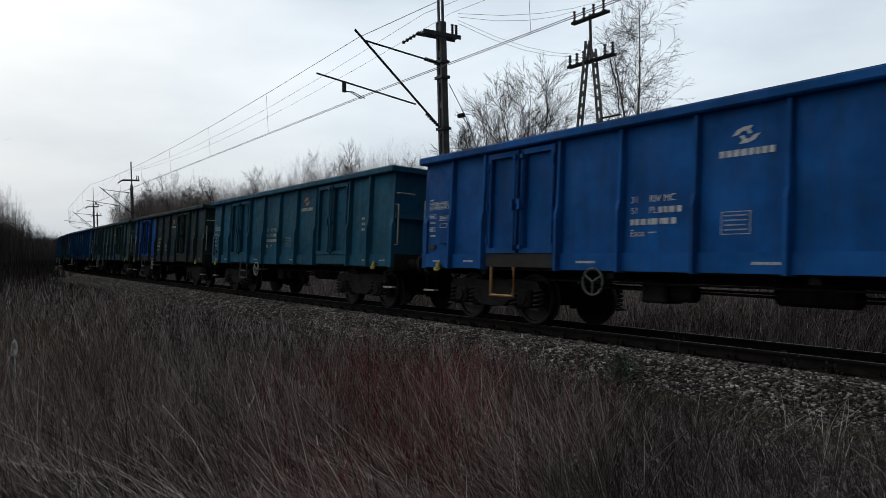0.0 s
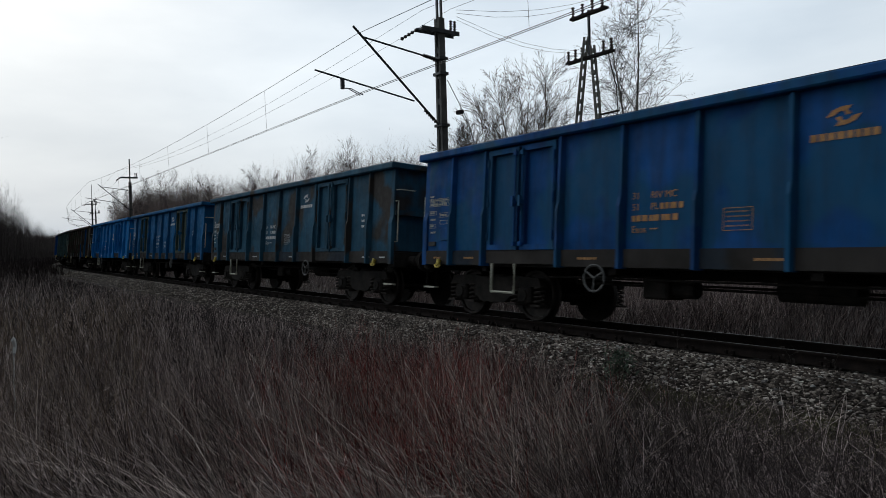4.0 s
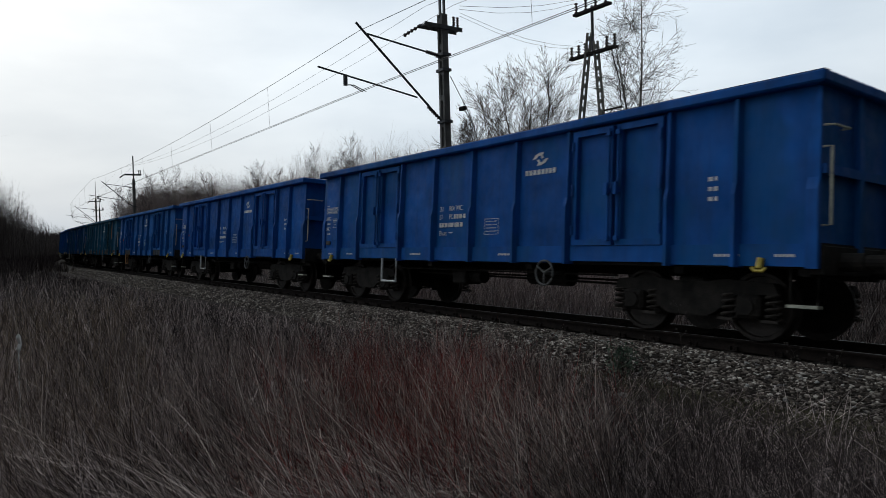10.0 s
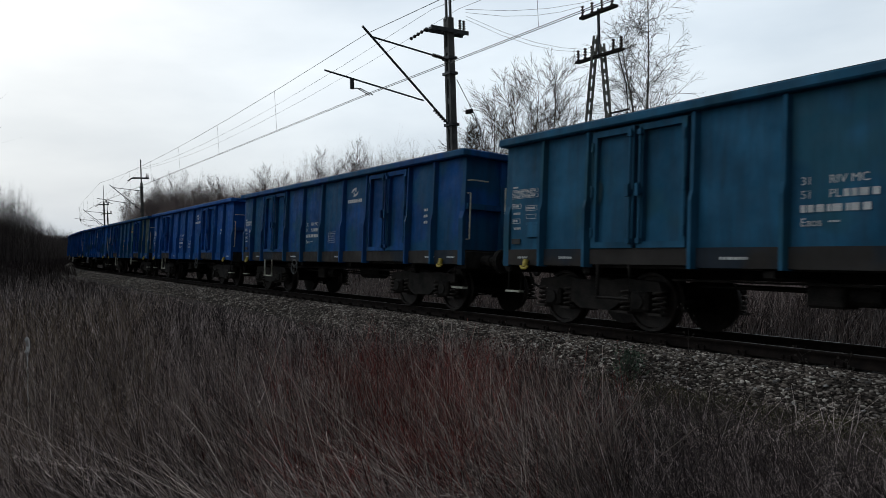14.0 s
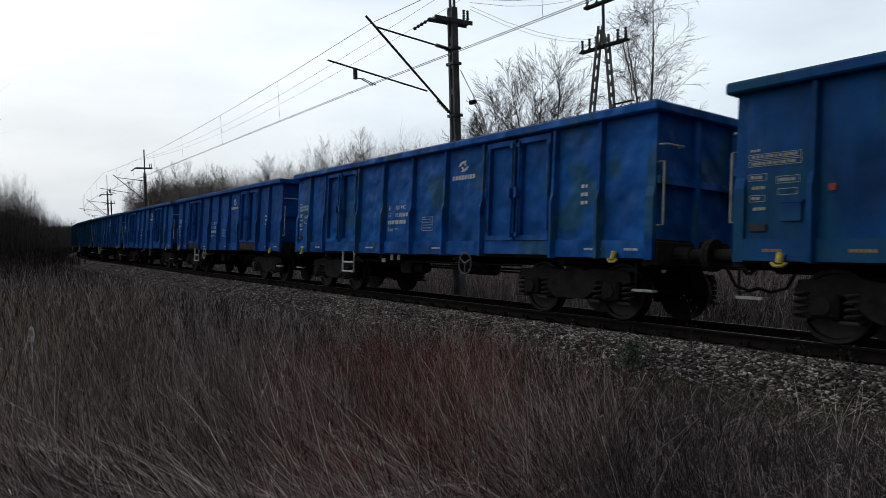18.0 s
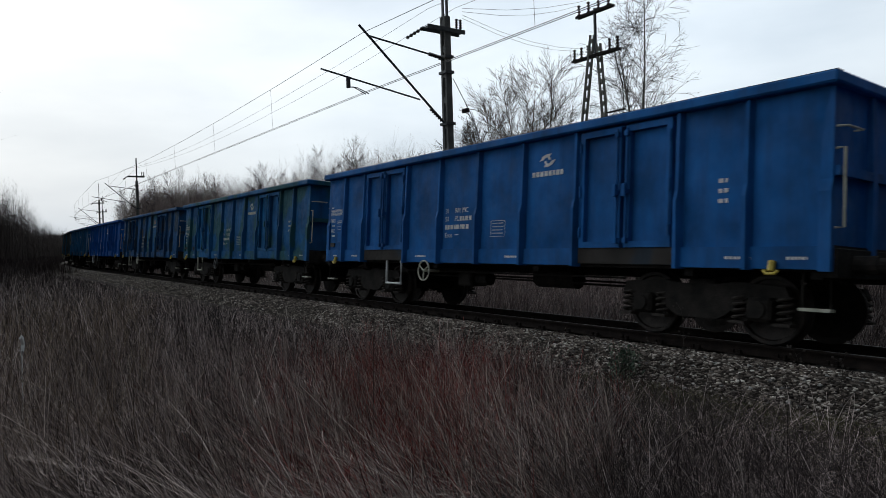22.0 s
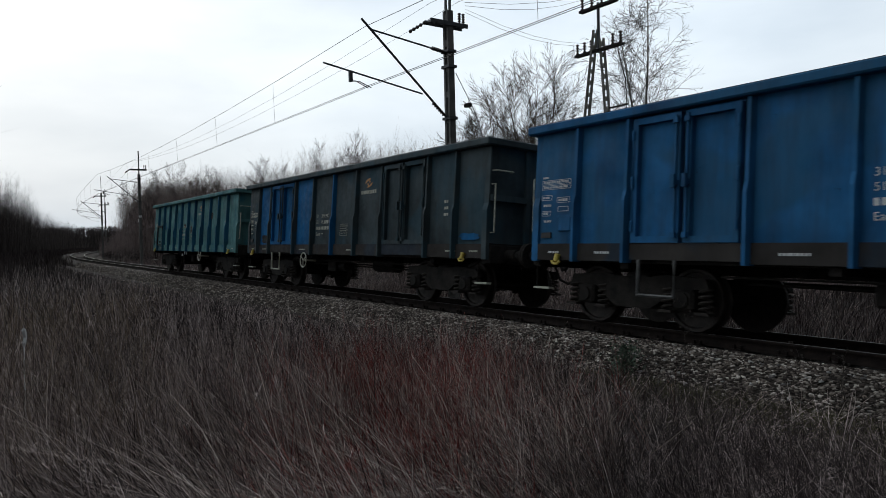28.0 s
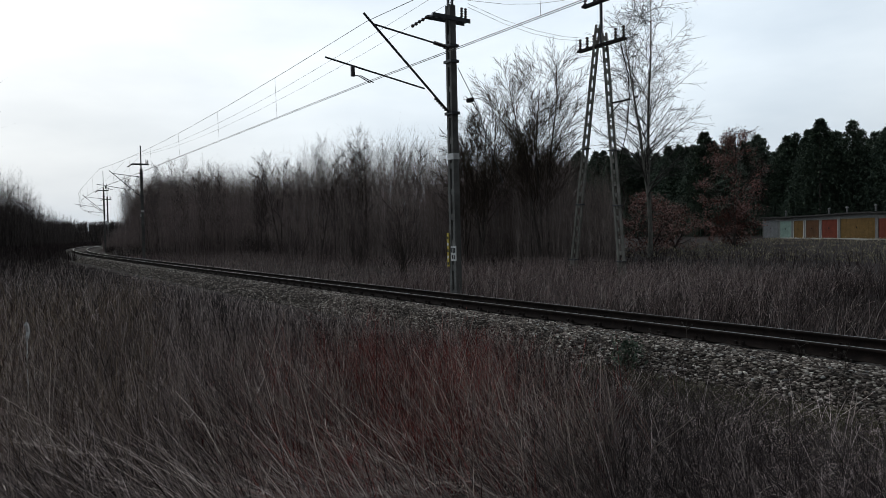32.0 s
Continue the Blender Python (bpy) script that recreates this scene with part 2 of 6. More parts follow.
def raw_mesh(name, verts, faces):
    """A mesh from numpy corners and faces that all have the same number of corners."""
    me = bpy.data.meshes.new(name)
    verts, faces = np.asarray(verts, dtype=np.float32), np.asarray(faces, dtype=np.int32)
    k = faces.shape[1]
    me.vertices.add(len(verts))
    me.vertices.foreach_set("co", verts.ravel())
    me.loops.add(faces.size)
    me.loops.foreach_set("vertex_index", faces.ravel())
    me.polygons.add(len(faces))
    me.polygons.foreach_set("loop_start", np.arange(0, faces.size, k, dtype=np.int32))
    me.update(calc_edges=True)
    return me


# ---- the line: a long easy bend, then a tighter one; u runs along it away from the train's heading ----
CANT = radians(3.98)
U = np.arange(-480.0, 520.0, 0.5)
HEADING = np.where(U < 62, 0.000432 * U, 0.000432 * 62 + 0.00294 * (U - 62))
HEADING = np.where(U > 330, 0.000432 * 62 + 0.00294 * 268, HEADING)
_x = np.concatenate([[0], np.cumsum(-0.25 * (np.cos(HEADING[1:]) + np.cos(HEADING[:-1])))])
_y = np.concatenate([[0], np.cumsum(0.25 * (np.sin(HEADING[1:]) + np.sin(HEADING[:-1])))])
_zero = int(np.argmin(abs(U)))
LINE_X, LINE_Y = _x - _x[_zero], _y - _y[_zero] + 9.324
LINE_Z = 0.003 * np.clip(U, -60, 140)


def line_at(u):
    return (float(np.interp(u, U, LINE_X)), float(np.interp(u, U, LINE_Y)), float(np.interp(u, U, LINE_Z)), float(np.interp(u, U, HEADING)))


def line_pose(u, canted=True):
    """The frame of the track at u: x towards the train's heading, y away from the camera's side, z up."""
    x, y, z, h = line_at(u)
    return pose(x, y, z, 0, 0, math.degrees(-h)) @ pose(0, 0, 0, -math.degrees(CANT) if canted else 0)


def beside(x, y):
    """Arrays: how far along the line and how far off it (away positive) the places lie, and the rail's height there."""
    x, y = np.asarray(x, float).ravel(), np.asarray(y, float).ravel()
    k = np.empty(len(x), int)
    lx, ly = LINE_X[::4], LINE_Y[::4]
    for i in range(0, len(x), 4000):
        k[i:i + 4000] = 4 * np.argmin((x[i:i + 4000, None] - lx) ** 2 + (y[i:i + 4000, None] - ly) ** 2, axis=1)
    k = np.clip(k, 0, len(U) - 1)
    off = (x - LINE_X[k]) * np.sin(HEADING[k]) + (y - LINE_Y[k]) * np.cos(HEADING[k])
    return U[k], off, LINE_Z[k]


def smooth(a, b, v):
    v = np.clip((np.asarray(v, float) - a) / (b - a), 0, 1)
    return v * v * (3 - 2 * v)


def ground_z(x, y):
    x, y = np.asarray(x, float).ravel(), np.asarray(y, float).ravel()
    u, off, z = beside(x, y)
    far = np.hypot(x + 20, y - 10)
    base = z * (1 - smooth(150, 400, far))
    d = abs(off)
    near_side = -0.36 + 0.20 * smooth(2.2, 9.0, d)
    far_side = -0.62 + 0.25 * smooth(2.4, 12, d) + 0.70 * smooth(18, 60, d)
    g = base + np.where(off < 0, near_side, far_side)
    wave = 0.05 * np.sin(0.9 * x + 0.4 * y) * np.sin(0.7 * y - 0.3 * x) + 0.03 * np.sin(2.3 * x) * np.sin(1.9 * y + 1)
    bank = 0.75 * smooth(76, 100, u) * smooth(2.6, 6.0, off) * (1 - smooth(230, 300, u))
    hills = 6.5 * smooth(225, 420, far)
    return g + wave * smooth(2.4, 4.5, d) + hills + bank


# ---- ground ----
def build_ground():
    s = np.linspace(-1, 1, 261)
    gx, gy = -25 + 45 * s + 2600 * s ** 7 + 180 * s ** 3, 12 + 40 * s + 2600 * s ** 7 + 160 * s ** 3
    X, Y = np.meshgrid(gx, gy, indexing="ij")
    Z = ground_z(X, Y)
    n = len(s)
    i = np.arange(n * n).reshape(n, n)
    f = np.stack([i[:-1, :-1], i[1:, :-1], i[1:, 1:], i[:-1, 1:]], -1).reshape(-1, 4)
    me = raw_mesh("ground", np.stack([X.ravel(), Y.ravel(), Z], -1), f)
    tagged(link_mesh("ground", me, SOIL, smooth=True), "damp brown field soil under dry winter weeds", "ground", kind="structure")


build_ground()


# ---- railway track ----
def sweep(name, outline, us, mat, parent, canted=True, label="", shade=False):
    """Push an outline (across, up) along the line."""
    n, V = len(outline), []
    for u in us:
        m = line_pose(u, canted)
        V += [m @ Vector((0, a, b)) for a, b in outline]
    i = np.arange(len(us) * n).reshape(len(us), n)
    j = np.roll(i, -1, axis=1)
    f = np.stack([i[:-1], i[1:], j[1:], j[:-1]], -1).reshape(-1, 4)
    return link_mesh(name, raw_mesh(name, np.array(V), f), mat, parent, label, shade)


# the bed's section: across and up
BED = ((-2.45, -0.60), (-1.75, -0.215), (-1.25, -0.150), (-0.95, -0.19), (0.95, -0.19), (1.25, -0.150), (1.75, -0.22), (2.5, -0.72))


def build_track():
    track = tagged(new("railway_track"), "single curved railway track, rusty rails on dark wooden sleepers", "track", kind="structure")
    us = list(np.arange(-60, 150, 2.0)) + list(np.arange(150, 300, 5.0))
    prof = ((-0.036, 0), (0.036, 0), (0.036, -0.03), (0.011, -0.045), (0.011, -0.125), (0.07, -0.145), (0.07, -0.152), (-0.07, -0.152), (-0.07, -0.145), (-0.011, -0.125), (-0.011, -0.045), (-0.036, -0.03))
    for side in (-0.7535, 0.7535):
        rail = sweep("rail", [(a + side, b - 0.002) for a, b in prof], us, RAIL_STEEL, track)
        sweep("rail_head", [(side - 0.03, 0.0), (side + 0.03, 0.0), (side + 0.028, 0.003), (side - 0.028, 0.003)], us, RAIL_SHINE, rail, label="worn bright running surface")
    sweep("ballast_bed", BED, us, BALLAST_BED, track)
    return track


TRACK = build_track()


def build_sleepers():
    bm = bmesh.new()
    box(bm, -0.13, 0.13, -1.3, 1.3, -0.32, -0.155, bev=0.012)
    first = part("sleeper", bm, SLEEPER_WOOD, TRACK)
    plates = bmesh.new()
    for side in (-0.7535, 0.7535):
        box(plates, -0.08, 0.08, side - 0.17, side + 0.17, -0.156, -0.138)
        for a in (-0.05, 0.05):
            for b in (-0.11, 0.11):
                box(plates, a - 0.018, a + 0.018, side + b - 0.018, side + b + 0.018, -0.14, -0.09)
    chair = part("rail_fastening", plates, RAIL_STEEL, first)
    meshes = first.data, chair.data
    for k in range(190):
        u = -22 + 0.62 * k
        m = line_pose(u) @ pose(0, 0, 0, 0, 0, random.uniform(-0.8, 0.8))
        if k == 0:
            first.matrix_basis = m
            continue
        s = new("sleeper", meshes[0])
        s.parent, s.matrix_basis = TRACK, m
        c = new("rail_fastening", meshes[1])
        c.parent = s


# ---- open wagons ----
RIBS = (0.0, 1.0, 2.0, 3.9, 5.15, 6.4, 7.65, 8.9, 10.8, 11.8, 12.8)
DOORS = (2, 7)
PLAIN_RIBS = tuple(12.8 * k / 12 for k in range(13))
COAT, MARK = material("coat")[0], material("mark")[0]
SILL, TOP, PANEL = 0.97, 3.2, 1.325


def wheelset(parent, x):
    """Two wheels on an axle; it turns about its own y axis."""
    hub = part("wheelset", tubed([(0, -0.98, 0), (0, -0.7, 0), (0, 0.7, 0), (0, 0.98, 0)], [0.06, 0.085, 0.085, 0.06], 10), WHEEL_STEEL, parent)
    hub.location = (x, 0, 0.46)
    for s in (-1, 1):
        bm = bmesh.new()
        prof = [(0.20, s * 0.67), (0.40, s * 0.69), (0.49, s * 0.685), (0.46, s * 0.72), (0.46, s * 0.80), (0.445, s * 0.835), (0.40, s * 0.835), (0.385, s * 0.80), (0.19, s * 0.775), (0.17, s * 0.84)]
        N = 20
        rows = [[bm.verts.new((r * math.cos(k * math.tau / N), y, r * math.sin(k * math.tau / N))) for k in range(N)] for r, y in prof]
        for a, b in zip(rows, rows[1:]):
            for k in range(N):
                bm.faces.new((a[k], b[k], b[(k + 1) % N], a[(k + 1) % N]))
        bm.faces.new(rows[0])
        bm.faces.new(rows[-1][::-1])
        bmesh.ops.recalc_face_normals(bm, faces=bm.faces)
        part("wheel", bm, WHEEL_STEEL, hub)
    return hub


def helix(bm, x, y, z0, z1, r, wire, turns=4):
    pts = [(x + r * math.cos(a), y + r * math.sin(a), z0 + (z1 - z0) * a / (turns * math.tau)) for a in np.linspace(0, turns * math.tau, turns * 9 + 1)]
    tube(bm, pts, wire, 5)


def bogie(parent, x):
    """Cast bogie: side frames, bolster, axle boxes, coil springs; stands over two axles 1.8 m apart."""
    bm = bmesh.new()
    box(bm, -0.22, 0.22, -1.0, 1.0, -0.02, 0.36, bev=0.03)
    tube(bm, [(0, 0, 0.3), (0, 0, 0.55)], 0.25, 14)
    b = part("bogie", bm, BLACK_STEEL, parent)
    b.location = (x, 0, 0.46)
    for s in (-1, 1):
        bm = bmesh.new()
        y0, y1 = s * 0.94, s * 1.08
        out = [(-1.28, 0.16), (-1.22, 0.30), (-0.55, 0.34), (-0.3, 0.30), (0.3, 0.30), (0.55, 0.34), (1.22, 0.30), (1.28, 0.16), (0.72, 0.14), (0.42, -0.10), (0.30, -0.16), (-0.30, -0.16), (-0.42, -0.10), (-0.72, 0.14)]
        prism(bm, out, y0, y1)
        part("side_frame", bm, BLACK_STEEL, b)
        for a in (-0.9, 0.9):
            bm = bmesh.new()
            box(bm, a - 0.17, a + 0.17, s * 0.9, s * 1.14, -0.15, 0.15, bev=0.04)
            tube(bm, [(a, s * 1.13, 0), (a, s * 1.17, 0)], 0.11, 12)
            part("axle_box", bm, BLACK_STEEL, b)
            for q in (-0.30, 0.30):
                bm = bmesh.new()
                helix(bm, a + q, s * 1.03, -0.16, 0.16, 0.085, 0.020)
                box(bm, a + q - 0.11, a + q + 0.11, s * 0.93, s * 1.13, -0.19, -0.155)
                part("coil_spring", bm, SPRING_STEEL, b, "dust-grey coil spring")
        for q in (-0.39, 0.39):
            part("brake_block", boxed(q - 0.03, q + 0.03, min(s * 0.60, s * 0.78), max(s * 0.60, s * 0.78), -0.2, 0.22), BLACK_STEEL, b)
    return [wheelset(parent, x - 0.9), wheelset(parent, x + 0.9)]


def marking(rects, y):
    """Flat painted marks on the near side: rectangles x0, x1, z0, z1."""
    bm = bmesh.new()
    for x0, x1, z0, z1 in rects:
        box(bm, x0, x1, y, y + 0.002, z0, z1)
    return bm


def row_of_marks(rnd, x0, x1, z0, h, fill=0.72):
    """One line of writing too small to read: bars of about its words."""
    out, x = [], x0
    while x < x1 - 0.02:
        w = min(rnd.uniform(0.05, 0.16) * (h / 0.08) * 0.9, x1 - x)
        out.append((x, x + w * fill, z0, z0 + h))
        x += w
    return out


LETTERS = {}


def lettering(text, size):
    """A flat mesh of letters in the built-in font, upright, facing the near side."""
    key = (text, size)
    if key not in LETTERS:
        cu = bpy.data.curves.new("lettering", "FONT")
        cu.body, cu.size, cu.extrude = text, size, 0.001
        ob = bpy.data.objects.new("lettering", cu)
        scene.collection.objects.link(ob)
        me = bpy.data.meshes.new_from_object(ob.evaluated_get(bpy.context.evaluated_depsgraph_get()))
        me.name = "lettering"
        me.transform(pose(0, 0, 0, 90))
        bpy.data.objects.remove(ob)
        me.materials.clear()
        LETTERS[key] = me
    return LETTERS[key]


def bulged(x0, x1, y0, s, z0, z1, deep):
    """A steel panel that a heavy load has pressed outwards a little."""
    bm = bmesh.new()
    n = 6
    rows = []
    for j in range(n + 1):
        g = j / n
        rows.append([bm.verts.new((x0 + (x1 - x0) * i / n, s * (y0 + 0.025 + deep * math.sin(math.pi * i / n) ** 0.6 * math.sin(math.pi * g) ** 0.6), z0 + (z1 - z0) * g)) for i in range(n + 1)])
    for j in range(n):
        for i in range(n):
            q = (rows[j][i], rows[j][i + 1], rows[j + 1][i + 1], rows[j + 1][i])
            bm.faces.new(q if s < 0 else q[::-1])
    edge = rows[0] + [r[-1] for r in rows[1:]] + rows[-1][-2::-1] + [r[0] for r in rows[-2:0:-1]]
    back = [bm.verts.new((v.co.x, s * y0, v.co.z)) for v in edge]
    m = len(edge)
    for i in range(m):
        q = (edge[i], back[i], back[(i + 1) % m], edge[(i + 1) % m])
        bm.faces.new(q if s < 0 else q[::-1])
    bm.faces.new(back[::-1] if s < 0 else back)
    return bm


def build_wagon(ribs, doors, label):
    """An empty at rail level under the middle of the wagon; x along it, near side at -y."""
    w = tagged(new("open_wagon"), label, "freight wagon", "wagons of the coal train")
    L = 6.4
    X = [r - L for r in ribs]
    # underframe
    bm = bmesh.new()
    box(bm, -L + 0.02, L - 0.02, -1.30, -1.16, SILL - 0.02, 1.20)
    box(bm, -L + 0.02, L - 0.02, 1.16, 1.30, SILL - 0.02, 1.20)
    box(bm, -L, L, -0.16, 0.16, 0.82, 1.16)
    for x in (-L + 0.06, -4.5, -1.5, 1.5, 4.5, L - 0.2):
        box(bm, x - 0.06, x + 0.08, -1.3, 1.3, 0.86, 1.18)
    part("underframe", bm, BLACK_STEEL, w)
    part("wagon_floor", boxed(-L, L, -1.32, 1.32, 1.18, 1.25), BLACK_STEEL, w)
    # sides, bay by bay
    for s in (-1, 1):
        for i, (a, b) in enumerate(zip(X, X[1:])):
            if doors and i in doors:
                mid = (a + b) / 2
                # added black sheet behind the leaves; stands in for the dark of their gaps
                part("door_post", boxed(a + 0.05, b - 0.05, min(s * 1.30, s * 1.335), max(s * 1.30, s * 1.335), 1.25, 3.06), BLACK_STEEL, w)
                for k, (p, q) in enumerate(((a + 0.105, mid - 0.04), (mid + 0.04, b - 0.105))):
                    bm = bmesh.new()
                    y = s * 1.345
                    box(bm, p, q, min(y - s * 0.035, y), max(y - s * 0.035, y), 1.24, 3.058)
                    for e in ((p, p + 0.09, 1.24, 3.02), (q - 0.09, q, 1.24, 3.02), (p + 0.09, q - 0.09, 2.93, 3.02), (p + 0.09, q - 0.09, 1.24, 1.33)):
                        box(bm, e[0], e[1], min(y, y + s * 0.085), max(y, y + s * 0.085), e[2], e[3])
                    leaf = part("door_leaf", bm, COAT, w)
                    bm = bmesh.new()
                    hx = (q - 0.05) if k == 0 else (p + 0.05)
                    tube(bm, [(hx, s * 1.455, 1.3), (hx, s * 1.455, 2.98)], 0.017, 6)
                    for hz in (1.34, 2.05, 2.9):
                        box(bm, hx - 0.034, hx + 0.034, min(s * 1.425, s * 1.49), max(s * 1.425, s * 1.49), hz - 0.035, hz + 0.035)
                    box(bm, hx - 0.03, hx + 0.03, min(s * 1.49, s * 1.53), max(s * 1.49, s * 1.53), 1.98, 2.16)
                    part("door_bar", bm, COAT, leaf)
                    hx = (p + 0.02) if k == 0 else (q - 0.02)
                    part("hinge", tubed([(hx, s * 1.445, 1.4), (hx, s * 1.445, 1.54), (hx, s * 1.445, 1.56), (hx, s * 1.445, 2.0), (hx, s * 1.445, 2.02), (hx, s * 1.445, 2.18), (hx, s * 1.445, 2.2), (hx, s * 1.445, 2.7), (hx, s * 1.445, 2.72), (hx, s * 1.445, 2.86)], [0.022, 0.022, 0.009, 0.009, 0.022, 0.022, 0.009, 0.009, 0.022, 0.022], 6), COAT, leaf)
                part("door_sill", boxed(a + 0.08, b - 0.08, min(s * 1.32, s * 1.41), max(s * 1.32, s * 1.41), 1.0, 1.235), COAT, w)
            else:
                part("side_panel", bulged(a + 0.03, b - 0.03, PANEL, s, 1.225, 3.06, 0.022), COAT, w)
                part("sill_plate", boxed(a + 0.03, b - 0.03, min(s * 1.33, s * 1.395), max(s * 1.33, s * 1.395), SILL, 1.236), COAT, w)
        for i, x in enumerate(X):
            bm = bmesh.new()
            corner = i in (0, len(X) - 1)
            hw = 0.043 if not corner else 0.07
            xx = x + (0.07 if i == 0 else -0.07 if corner else 0)
            d = 0.09 if corner else 0.0
            out = [(s * 1.32, SILL - 0.02), (s * (1.485 - d), SILL - 0.02), (s * (1.495 - d), 1.86), (s * (1.455 - d), 2.0), (s * (1.44 - d), 3.05), (s * 1.32, 3.05)]
            prism(bm, out if s > 0 else out[::-1], xx - hw, xx + hw, "x")
            for v in bm.verts:
                v.co.x = xx + (v.co.x - xx) * (1.0 if corner else 1.3 if abs(v.co.y) < 1.4 else 0.62)
            part("rib", bm, COAT, w)
        bm = bmesh.new()
        y0, y1 = s * 1.29, s * 1.50
        box(bm, -L - 0.10, L + 0.10, min(y0, y1), max(y0, y1), 3.06, TOP, bev=0.022)
        part("top_rail", bm, COAT, w)
        tb = boxed(-L - 0.09, L + 0.09, min(s * 1.345, s * 1.485), max(s * 1.345, s * 1.485), TOP - 0.001, TOP + 0.004)
        part("worn_edge", tb, GALVANISED, w, "scuffed bare top edge")
    if not doors:
        # low hatch in the second bay of the near side
        x0, x1 = X[1] + 0.09, X[2] - 0.09
        hatch = part("hatch", boxed(x0, x1, -1.43, -1.33, 1.26, 2.06), COAT, w, "low bolted side hatch")
        for e in ((x0, x1, 2.06, 2.15), (x0, x1, 1.21, 1.26)):
            part("hatch_frame", boxed(e[0] - 0.05, e[1] + 0.05, -1.49, -1.33, e[2], e[3]), COAT, hatch)
        for e in ((x0 - 0.05, x0), (x1, x1 + 0.05)):
            part("hatch_frame", boxed(e[0], e[1], -1.485, -1.33, 1.26, 2.06), COAT, hatch)
        part("latch", boxed((x0 + x1) / 2 - 0.05, (x0 + x1) / 2 + 0.05, -1.47, -1.43, 1.34, 1.42), BLACK_STEEL, hatch)
    # ends
    for e in (-1, 1):
        bm = bmesh.new()
        x0, x1 = e * (L - 0.05), e * (L - 0.02)
        box(bm, min(x0, x1), max(x0, x1), -1.325, 1.325, 1.0, 3.06)
        part("end_wall", bm, COAT, w)
        part("end_beam", boxed(min(e * (L - 0.02), e * (L + 0.055)), max(e * (L - 0.02), e * (L + 0.055)), -1.33, 1.33, 2.04, 2.15), COAT, w)
        for y in (-0.45, 0.45):
            out = [(e * (L - 0.02), 1.0), (e * (L + 0.05), 1.0), (e * (L + 0.06), 2.0), (e * (L + 0.03), 3.06), (e * (L - 0.02), 3.06)]
            bm = bmesh.new()
            prism(bm, out, y - 0.05, y + 0.05, "y")
            part("end_rib", bm, COAT, w)
        x0, x1 = e * (L - 0.05), e * (L + 0.10)
        part("end_top_rail", boxed(min(x0, x1), max(x0, x1), -1.34, 1.34, 3.06, TOP, bev=0.02), COAT, w)
        part("headstock", boxed(min(e * (L - 0.12), e * (L + 0.04)), max(e * (L - 0.12), e * (L + 0.04)), -1.32, 1.32, 0.88, 1.22, bev=0.01), BLACK_STEEL, w)
        for s in (-1, 1):
            bm = bmesh.new()
            tube(bm, [(e * (L + 0.02), s * 0.875, 1.04), (e * (L + 0.3), s * 0.875, 1.04)], 0.11, 12)
            tube(bm, [(e * (L + 0.3), s * 0.875, 1.04), (e * (L + 0.57), s * 0.875, 1.04)], 0.085, 12)
            tube(bm, [(e * (L + 0.57), s * 0.875, 1.04), (e * (L + 0.615), s * 0.875, 1.04)], 0.225, 16)
            part("buffer", bm, BLACK_STEEL, w)
            bm = bmesh.new()
            hx = e * (L + 0.10)
            hy = s * 1.30
            tube(bm, [(e * L, hy, 2.35), (hx, hy, 2.35), (hx, hy, 1.45), (e * L, hy, 1.45)], 0.016, 6)
            tube(bm, [(e * L, hy, 2.6), (hx, hy - s * 0.05, 2.6), (hx, hy - s * 0.42, 2.6), (e * L, hy - s * 0.42, 2.6)], 0.014, 6)
            part("grab_rail", bm, PALE_PAINT, w, "pale painted grab rail")
            bm = bmesh.new()
            tube(bm, [(e * (L - 0.04), s * 1.28, 0.95), (e * (L - 0.04), s * 1.28, 0.51), (e * (L - 0.36), s * 1.28, 0.51), (e * (L - 0.36), s * 1.28, 0.95)], 0.014, 6)
            part("step_hanger", bm, BLACK_STEEL, w)
            bm = boxed(min(e * (L - 0.38), e * (L - 0.02)), max(e * (L - 0.38), e * (L - 0.02)), s * 1.28 - 0.06, s * 1.28 + 0.06, 0.49, 0.525)
            part("shunter_step", bm, PALE_PAINT, w)
        bm = bmesh.new()
        tube(bm, [(e * (L + 0.02), 0, 1.02), (e * (L + 0.45), 0, 0.98), (e * (L + 0.6), 0, 0.8)], 0.035, 8)
        box(bm, min(e * (L + 0.02), e * (L + 0.2)), max(e * (L + 0.02), e * (L + 0.2)), -0.1, 0.1, 0.92, 1.12)
        part("screw_coupling", bm, BLACK_STEEL, w)
        bm = bmesh.new()
        tube(bm, [(e * (L + 0.03), 0.3, 0.95), (e * (L + 0.22), 0.3, 0.62), (e * (L + 0.45), 0.3, 0.55), (e * (L + 0.62), 0.25, 0.6)], 0.025, 6)
        part("brake_hose", bm, BLACK_STEEL, w)
    # running gear
    turning = []
    for x in (-4.5, 4.5):
        turning += bogie(w, x)
    # brake rigging between the bogies
    bm = bmesh.new()
    tube(bm, [(-3.0, -0.5, 0.72), (3.0, -0.5, 0.66)], 0.022, 6)
    tube(bm, [(-3.1, -1.0, 0.80), (3.2, -1.0, 0.80)], 0.018, 6)
    tube(bm, [(-3.1, 0.6, 0.74), (3.2, 0.6, 0.70)], 0.022, 6)
    part("brake_rod", bm, BLACK_STEEL, w)
    bm = bmesh.new()
    tube(bm, [(0.6, -0.35, 0.74), (1.6, -0.35, 0.74)], 0.17, 14)
    part("air_tank", bm, BLACK_STEEL, w)
    bm = bmesh.new()
    box(bm, -1.25, -0.8, -0.9, -0.45, 0.52, 0.82, bev=0.03)
    tube(bm, [(-0.8, -0.68, 0.68), (-0.45, -0.68, 0.68)], 0.13, 12)
